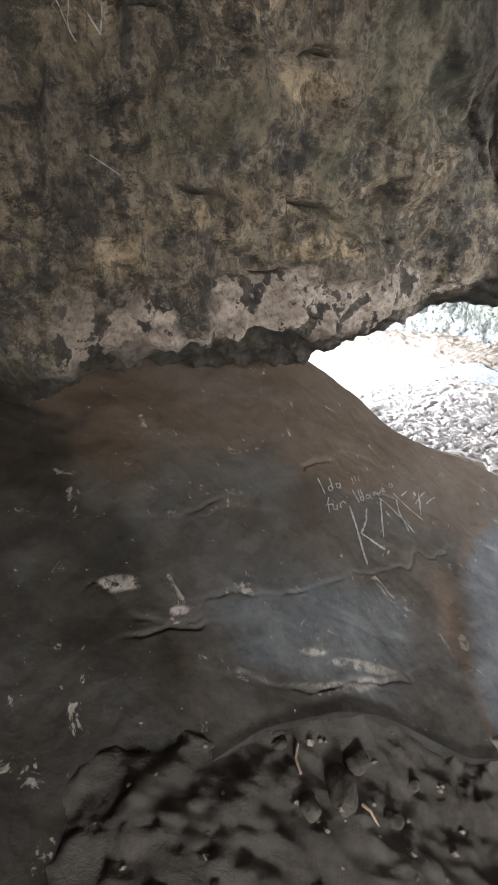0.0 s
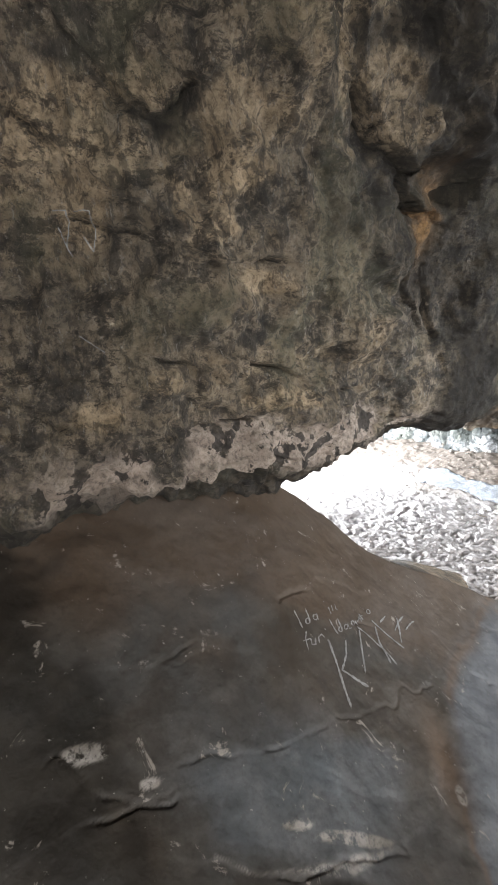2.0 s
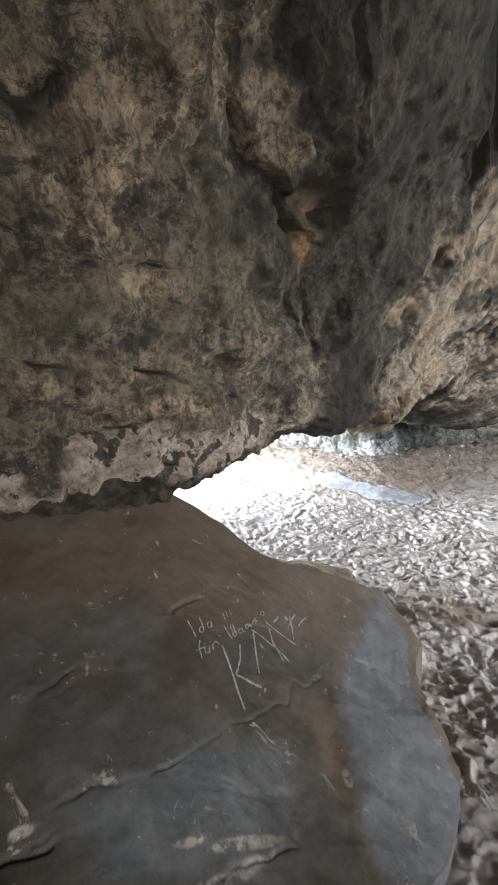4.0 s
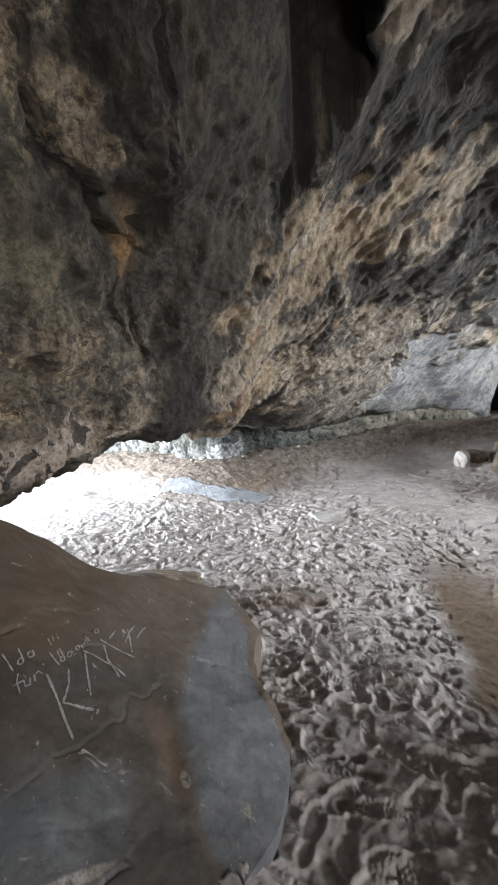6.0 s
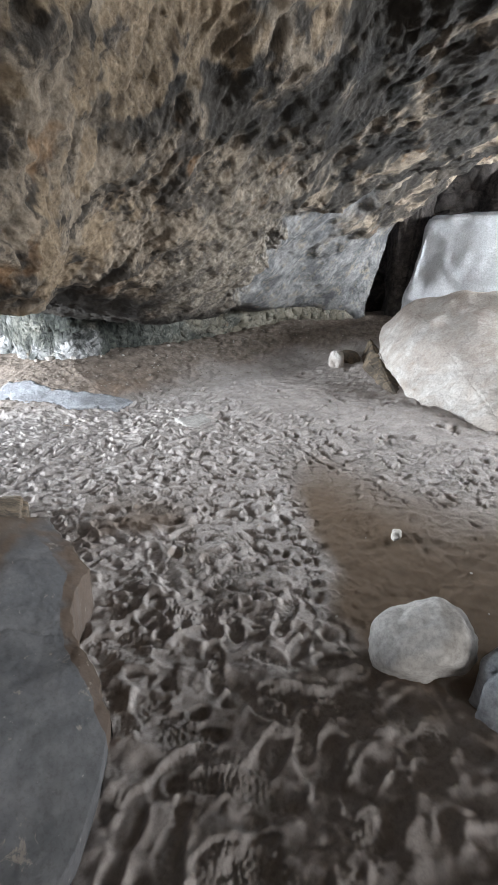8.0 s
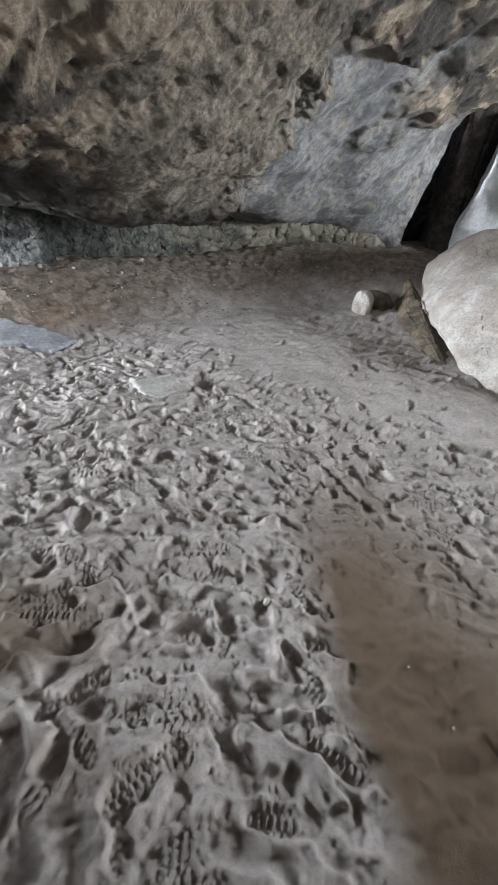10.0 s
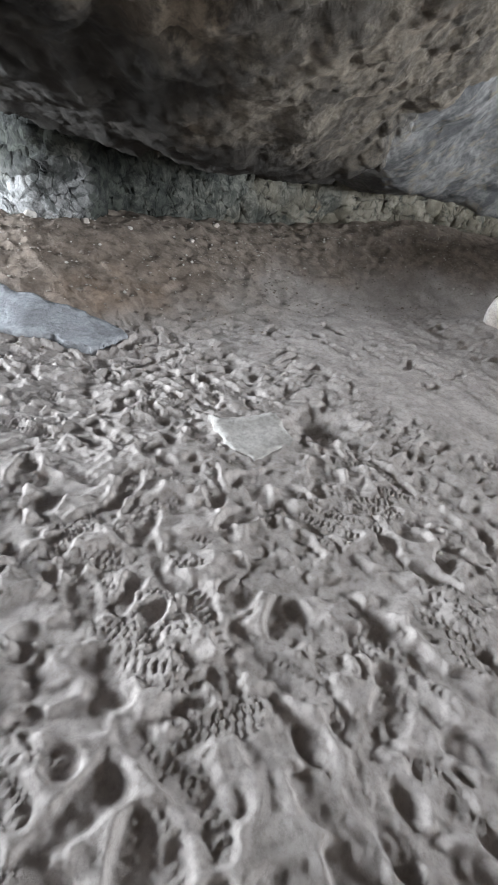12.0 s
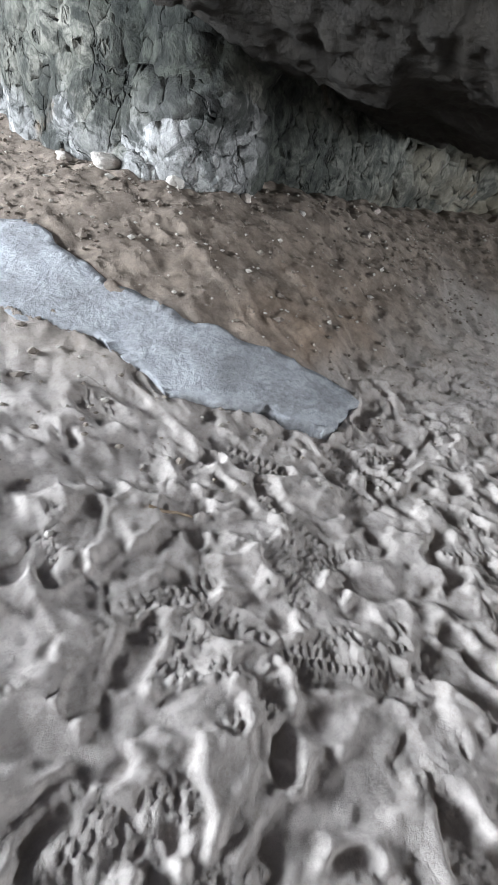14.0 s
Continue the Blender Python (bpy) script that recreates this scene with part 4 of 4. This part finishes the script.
    blank = np.zeros((1, k))

    def rim(col, drop, out):
        e = col.copy()
        e[..., 2] = drop
        e[..., :2] += out
        return e

    g = np.concatenate([g, rim(g[-1:], -0.2, (-0.06, -0.03))], axis=0)
    foot_dark, blue = np.concatenate([foot_dark, foot_dark[-1:]], axis=0), np.concatenate([blue, blue[-1:]], axis=0)
    worn, edge = np.concatenate([worn, worn[-1:]], axis=0), np.concatenate([edge, blank + 0.6], axis=0)
    g = np.concatenate([rim(g[:, :1], -0.2, (0, 0.05)), g, rim(g[:, -1:], -0.2, (-0.03, 0.12))], axis=1)
    foot_dark, blue = np.pad(foot_dark, ((0, 0), (1, 1)), "edge"), np.pad(blue, ((0, 0), (1, 1)), "edge")
    # darker along the foot edge
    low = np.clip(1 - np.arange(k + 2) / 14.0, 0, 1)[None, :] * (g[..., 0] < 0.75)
    foot_dark = np.maximum(foot_dark, ramp(low + 0.2 * np.pad(np.concatenate([blur, blur[-1:]]), ((0, 0), (1, 1)), "edge") * (low > 0), 0.2, 0.6))
    chip = np.pad(np.concatenate([chip, chip[-1:]]), ((0, 0), (1, 1)), "edge")
    worn, edge = np.pad(worn, ((0, 0), (1, 1)), "edge"), np.pad(edge, ((0, 0), (1, 1)), "edge")
    ob = grid_mesh("leaning_rock_slab", g, SLAB, masks={"worn": worn, "edge": edge, "foot_dark": foot_dark, "blue": blue, "chip": chip})
    return tagged(ob, "smooth brown-grey leaning rock slab with scratched writing", "rock slab")


ROCK_SLAB = build_slab()


def scratch(strokes, width, name, label):
    """Ribbons scratched into the slab. Strokes run over a drawing board of 900 by 750 laid on its face."""
    bm = bmesh.new()
    for stroke in strokes:
        pts = []
        for a, b in zip(stroke[:-1], stroke[1:]):
            steps = max(2, int(math.hypot(b[0] - a[0], b[1] - a[1]) / 8))
            pts += [(a[0] + (b[0] - a[0]) * i / steps, a[1] + (b[1] - a[1]) * i / steps) for i in range(steps)]
        pts.append(stroke[-1])
        prev = None
        for i, (a, b) in enumerate(pts):
            c, d = pts[min(i + 1, len(pts) - 1)], pts[max(i - 1, 0)]
            tx, ty = c[0] - d[0], c[1] - d[1]
            ln = math.hypot(tx, ty) or 1
            w = width * random.uniform(0.5, 1.3) * (0.35 if i in (0, len(pts) - 1) else 1)
            pair = []
            for side in (-1, 1):
                u, v = a - ty / ln * w * side + random.uniform(-1, 1), b + tx / ln * w * side + random.uniform(-1, 1)
                u, v = (u - 126) / 3, (v - 210) / 3
                x, y = 0.23 + 0.00255 * u - 0.0006 * v, 1.58 + 0.00116 * u - 0.00218 * v
                z = float(slab_surface(np.array([x]), np.array([y]))[0]) + 0.003
                pair.append(bm.verts.new((x, y, z)))
            if prev:
                bm.faces.new((prev[0], prev[1], pair[1], pair[0]))
            prev = pair
    me = bpy.data.meshes.new(name)
    bm.to_mesh(me)
    bm.free()
    me.materials.append(CHALK)
    ob = new(name, me)
    ob.parent = ROCK_SLAB
    return tagged(ob, label)


def ring(cx, cy, r, squash=1.3):
    return [(cx + r * math.cos(k * 0.9), cy + r * squash * math.sin(k * 0.9)) for k in range(8)]


# first line: Ida in
scratch([[(122, 205), (150, 255), (170, 298)], ring(195, 258, 12), [(178, 188), (195, 225), (208, 268)], ring(232, 230, 12), [(238, 205), (250, 242)],
         [(300, 155), (318, 195)], [(318, 140), (328, 178)], [(338, 130), (345, 160), (355, 165)], [(272, 125), (278, 130)]], 3.4, "writing", "thin scratched handwriting")
# second line: fuer Idante
scratch([[(190, 315), (188, 355), (205, 412)], [(176, 372), (214, 352)], [(212, 350), (222, 385), (240, 378), (236, 345)], [(250, 335), (258, 368)], [(252, 345), (268, 322), (285, 335)],
         [(282, 285), (288, 292)], [(306, 225), (330, 265), (355, 305)], ring(368, 275, 11), [(352, 215), (368, 250), (380, 285)], ring(400, 262, 11), [(408, 240), (420, 272), (434, 265)],
         ring(440, 232, 10), [(455, 215), (470, 245)], [(468, 220), (485, 190), (492, 215)], [(478, 165), (505, 205)], [(470, 195), (502, 172)], ring(540, 140, 12, 1.4)], 3.4, "writing", "thin scratched handwriting")
# tall scored letters
scratch([[(300, 340), (345, 460), (375, 550), (410, 650)], [(395, 335), (395, 420), (372, 490), (440, 530), (505, 570)], [(475, 275), (482, 380), (495, 510)],
         [(465, 255), (540, 320), (600, 375), (680, 465)], [(575, 230), (590, 340), (645, 470)], [(555, 195), (640, 270), (745, 355)], [(725, 160), (732, 240), (732, 320)], [(775, 140), (735, 185), (700, 245)],
         [(850, 155), (800, 205), (775, 235)], [(650, 155), (608, 200)]], 5.0, "scored_letter", "broad pale scored letters")


def face_marks(strokes, width):
    """Pale marks scratched into the low rock face, in x and z."""
    pts = FACE[0]
    bm = bmesh.new()
    for (ax, az), (bx, bz) in strokes:
        steps, prev = 14, None
        ln = math.hypot(bx - ax, bz - az)
        for i in range(steps + 1):
            x, z = ax + (bx - ax) * i / steps, az + (bz - az) * i / steps
            w = width * random.uniform(0.5, 1.2)
            near = pts[np.argsort((pts[:, 0] - x) ** 2 + (pts[:, 2] - z) ** 2)[:6]]
            y = near[:, 1].min() - 0.003
            pair = [bm.verts.new((x - (bz - az) / ln * w * k, y, z + (bx - ax) / ln * w * k)) for k in (-1, 1)]
            if prev:
                bm.faces.new((prev[0], prev[1], pair[1], pair[0]))
            prev = pair
    me = bpy.data.meshes.new("scratch_marks")
    bm.to_mesh(me)
    bm.free()
    me.materials.append(CHALK)
    ob = new("scratch_marks", me)
    ob.parent = bpy.data.objects["ceiling"]
    return tagged(ob, "thin pale marks scratched into sooty rock")


face_marks([((-0.408, 2.443), (-0.372, 2.445)), ((-0.372, 2.445), (-0.377, 2.34)), ((-0.4, 2.4), (-0.37, 2.32)), ((-0.345, 2.428), (-0.295, 2.42)), ((-0.295, 2.42), (-0.31, 2.33)), ((-0.31, 2.33), (-0.335, 2.375)), ((-0.39, 2.1), (-0.31, 2.04))], 0.0017)

# ---------------------------------------------------------------- rocks at the far side
hull_rock("boulder", "large pale limestone boulder with an undercut edge and rusty stains",
          [(6.02, 1.9, 0.08), (5.3, 0.7, 0.05), (5.0, -1.2, 0.05), (6.75, 2.5, 0.3), (7.5, 3.13, 0.42), (8.2, 3.4, 0.78), (8.0, 2.81, 1.25), (8.1, 2.15, 1.4), (7.8, 1.2, 1.2), (7.3, -1.2, 1.1),
           (9.4, 3.3, 1.0), (9.4, -1.2, 1.1), (8.9, 2.3, -0.3), (8.9, -1.2, -0.3), (6.9, 1.4, -0.3)], PALE, 3, 0.05, 0.55, 6, 0.05)
hull_rock("rock_shelf", "pale daylit rock shelf below a dark recess",
          [(9.45, 3.6, -0.3), (9.5, 3.52, 1.15), (9.75, 3.25, 2.62), (9.75, -2.2, 2.4), (9.3, -2.2, 1.1), (9.3, -2.2, -0.3), (10.7, 3.35, 2.7), (10.7, -2.2, 2.5), (10.7, 3.7, -0.3), (10.7, -2.2, -0.3)],
          SHELF, 5, 0.035, 0.4, 6, 0.04, "rock shelf")
hull_rock("rock_pillar", "ragged rock standing in the fissure, coloured dark for its shade",
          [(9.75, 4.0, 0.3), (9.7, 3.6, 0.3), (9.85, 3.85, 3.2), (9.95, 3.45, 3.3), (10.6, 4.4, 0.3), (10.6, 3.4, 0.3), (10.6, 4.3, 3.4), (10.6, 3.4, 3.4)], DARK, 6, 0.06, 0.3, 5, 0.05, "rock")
boulder("stone", "smooth pale rounded stone resting on the sand", (2.27, 0.585, sand_at(2.27, 0.585) + 0.11), (0.38, 0.3, 0.25), STONE, -48, 9, 0.14, 2.6, (14, -18), 60)
# brown wedge added in place of the shade beneath the boulder's edge
hull_rock("undercut_shade", "dark brown wedge for the shade of the pale boulder's undercut", [(6.0, 2.02, 0.0), (6.55, 2.6, 0.0), (7.1, 3.25, 0.0), (7.65, 3.6, 0.0), (6.7, 2.56, 0.2), (7.4, 3.2, 0.36), (8.15, 3.55, 0.6), (8.3, 3.1, 0.0), (7.3, 2.4, 0.0)], BROWN, 17, 0.03, 0.3, 5, 0.04)
# only the end shows; the hidden bulk is added to block mouth light
hull_rock("rear_rock", "low grey rock behind the leaning slab", [(1.55, 2.5, 0.4), (1.85, 3.25, 0.24), (1.3, 3.25, 0.34), (0.8, 3.2, 0.62), (0.35, 2.9, 0.85), (0.3, 2.4, 1.0), (1.85, 3.3, 0.0), (0.3, 3.3, 0.0), (1.5, 2.4, 0.0), (0.3, 2.3, 0.0)], BROWN, 23, 0.03, 0.3, 4, 0.03)
boulder("stone", "small upright pale stone at the foot of the bank", (7.3, 3.72, sand_at(7.3, 3.72) + 0.08), (0.3, 0.26, 0.38), PALE, 10, 8, 0.16, 2.2)
boulder("stone", "low brown stone beside the upright pale stone", (7.75, 3.75, sand_at(7.75, 3.75) + 0.03), (0.7, 0.35, 0.22), BROWN, 40, 18, 0.15, 2.3)
hull_rock("dark_rock", "dark grey rough rock at the edge of the trodden sand", [(2.1, 0.4, 0.0), (2.0, -0.1, 0.0), (2.3, -0.7, 0.0), (3.3, 0.15, 0.0), (3.6, -0.6, 0.0), (2.22, 0.34, 0.3), (2.3, -0.2, 0.5), (2.9, 0.1, 0.5), (3.3, -0.5, 0.7), (2.4, -0.7, 0.6)], BLUE, 9, 0.03, 0.25, 5, 0.05)


def flat_rock(name, label, outline, top, thick, material, seed, lie=(0, 0, 0), drape=False):
    """A flat-lying rock with a broken outline."""
    bm = bmesh.new()
    n = len(outline)
    ring_pts = []
    for i in range(n):
        a, b = Vector(outline[i]), Vector(outline[(i + 1) % n])
        for k in range(14):
            q = a.lerp(b, k / 14)
            j = noise.noise_vector(Vector((q.x * 4, q.y * 4, seed))) * 0.06 + noise.noise_vector(Vector((q.x * 14, q.y * 14, seed))) * 0.035
            ring_pts.append((q.x + j.x, q.y + j.y))
    f = bm.faces.new([bm.verts.new((x, y, top)) for x, y in ring_pts])
    ex = bmesh.ops.extrude_face_region(bm, geom=[f])
    bmesh.ops.translate(bm, vec=(0, 0, -thick), verts=[v for v in ex["geom"] if isinstance(v, bmesh.types.BMVert)])
    bmesh.ops.recalc_face_normals(bm, faces=bm.faces)
    bmesh.ops.triangulate(bm, faces=bm.faces)
    for _ in range(5):
        bmesh.ops.subdivide_edges(bm, edges=[e for e in bm.edges if e.calc_length() > 0.04], cuts=1)
        bmesh.ops.triangulate(bm, faces=[q for q in bm.faces if len(q.verts) > 3])
    bm.normal_update()
    me = bpy.data.meshes.new(name)
    bm.to_mesh(me)
    bm.free()
    displaced(me, 0.01, 0.25, seed)
    for v in me.vertices:
        v.co.z += lie[1] * (v.co.y - lie[2]) + lie[0] * (v.co.x - outline[0][0])
        if drape:
            v.co.z += float(ground_height(np.array(v.co.x), np.array(v.co.y)))
    me.polygons.foreach_set("use_smooth", np.ones(len(me.polygons), bool))
    me.materials.append(material)
    return tagged(new(name, me), label, "flat rock")


flat_rock("bedrock_strip", "flat blue-grey bedrock strip exposed in the sand", STRIP, 0.022, 0.15, BLUE, 10, drape=True)
flat_rock("flat_rock", "small flat grey rock half buried in the sand", [(3.8, 3.88), (4.12, 3.68), (4.04, 3.5), (3.79, 3.5), (3.74, 3.68)], 0.176, 0.14, STONE, 12, (0.06, 0.12, 3.68))

# ---------------------------------------------------------------- pebbles, chips and scraps


def scatter(name, label, count, place, size, material, seed):
    """Many small angular stones as one mesh."""
    rng = np.random.RandomState(seed)
    bm = bmesh.new()
    made = 0
    while made < count:
        x, y = place(rng)
        r = size * rng.lognormal(0, 0.45)
        z = sand_at(x, y)
        verts = []
        base = [(0, 0, 1), (0.9, 0, 0.3), (0.3, 0.85, 0.35), (-0.7, 0.5, 0.25), (-0.7, -0.55, 0.3), (0.3, -0.9, 0.3), (0, 0, -0.7)]
        turn = rng.uniform(0, 6.28)
        c, s = math.cos(turn), math.sin(turn)
        flat_k = rng.uniform(0.4, 0.8)
        for a, b, h in base:
            k = r * rng.uniform(0.75, 1.25)
            verts.append(bm.verts.new((x + (a * c - b * s) * k, y + (a * s + b * c) * k * 0.8, z + (h * flat_k + 0.1) * k)))
        for i in range(5):
            p, q = verts[1 + i], verts[1 + (i + 1) % 5]
            bm.faces.new((verts[0], p, q))
            bm.faces.new((verts[6], q, p))
        made += 1
    me = bpy.data.meshes.new(name)
    bm.to_mesh(me)
    bm.free()
    me.materials.append(material)
    return tagged(new(name, me), label, "pebbles", kind="stuff")


def on_bank(rng):
    while True:
        x, y = rng.uniform(2.6, 8.4), rng.uniform(4.0, 7.6)
        gap = float(wall_gap(np.array(x), np.array(y)))
        if 0.02 < gap < rng.uniform(0.5, 1.7) and not in_outline(np.array(x), np.array(y), STRIP):
            return x, y


def on_start(rng):
    return rng.uniform(-0.7, 0.8), rng.uniform(0.35, 1.0)


def on_sand(rng):
    return rng.uniform(0.8, 6.0), rng.uniform(0.2, 5.2)


scatter("pebbles", "small brown stones scattered over the earthy bank", 2600, on_bank, 0.0085, PEBBLE, 1)
scatter("pale_chips", "small pale shell and stone chips on the bank", 650, on_bank, 0.0095, SHELL, 2)
scatter("pebbles", "small stones in the dirt below the slab", 160, on_start, 0.009, PEBBLE, 3)
scatter("pale_chips", "few pale chips lying on the trodden sand", 90, on_sand, 0.008, SHELL, 4)

for k, (x, y, size) in enumerate([(0.2, 0.8, 0.055), (0.37, 0.8, 0.03), (0.15, 0.72, 0.075), (0.06, 0.66, 0.04), (0.28, 0.7, 0.035), (0.0, 0.78, 0.03)]):
    boulder("stone", "small dirt-coated stone in the earth below the slab", (x, y, sand_at(x, y) + size * 0.15), (size * 1.5, size * 1.1, size), EARTHY, 40 * k, 30 + k, 0.2, 2.3, (0, 0), 16, "stone", "stones below the slab")
boulder("white_stone", "small white stone on the smooth shaded sand", (3.11, 1.01, sand_at(3.11, 1.01) + 0.02), (0.09, 0.06, 0.05), SHELL, 20, 51, 0.2, 2.6, (0, 0), 14)
boulder("white_stone", "small white stone on the trodden sand", (2.96, 1.87, sand_at(2.96, 1.87) + 0.008), (0.03, 0.025, 0.025), SHELL, 20, 52, 0.2, 2.6, (0, 0), 12)
for x, y, size in [(3.74, 6.9, 0.07), (3.76, 6.5, 0.1), (3.95, 6.2, 0.07), (3.72, 7.3, 0.1), (4.3, 6.05, 0.05), (5.6, 6.02, 0.05), (3.65, 6.7, 0.05), (4.6, 5.9, 0.04), (5.1, 5.75, 0.04)]:
    boulder("stone", "small pale stone at the foot of the rock wall", (x, y, sand_at(x, y) + size * 0.15), (size * 1.4, size, size * 0.8), PALE, x * 90, int(x * 10), 0.25, 2.4, (0, 0), 16, "stone", "stones along the wall")


def stick(name, label, points, radius):
    """A thin bent twig lying on the sand."""
    bm = bmesh.new()
    prev = None
    for i, (x, y) in enumerate(points):
        z = sand_at(x, y) + radius * 1.3
        a, b = points[max(i - 1, 0)], points[min(i + 1, len(points) - 1)]
        side = Vector((-(b[1] - a[1]), b[0] - a[0], 0)).normalized()
        r = radius * (1 - 0.4 * i / len(points))
        loop = [bm.verts.new(Vector((x, y, z)) + side * r * math.cos(k * math.pi / 3) + Vector((0, 0, r * math.sin(k * math.pi / 3)))) for k in range(6)]
        if prev:
            for k in range(6):
                bm.faces.new((prev[k], prev[(k + 1) % 6], loop[(k + 1) % 6], loop[k]))
        else:
            bm.faces.new(loop[::-1])
        prev = loop
    bm.faces.new(prev)
    me = bpy.data.meshes.new(name)
    bm.to_mesh(me)
    bm.free()
    me.materials.append(WOOD)
    return tagged(new(name, me), label, "twig")


stick("twig", "thin bleached twig lying on the trodden sand", [(2.98, 4.92), (3.01, 4.89), (3.04, 4.87), (3.07, 4.84)], 0.005)
stick("twig", "short pale twig in the dirt below the slab", [(0.05, 0.72), (0.04, 0.75), (0.05, 0.78)], 0.004)
stick("twig", "short pale twig in the dirt below the slab", [(0.2, 0.7), (0.22, 0.69), (0.24, 0.67)], 0.005)
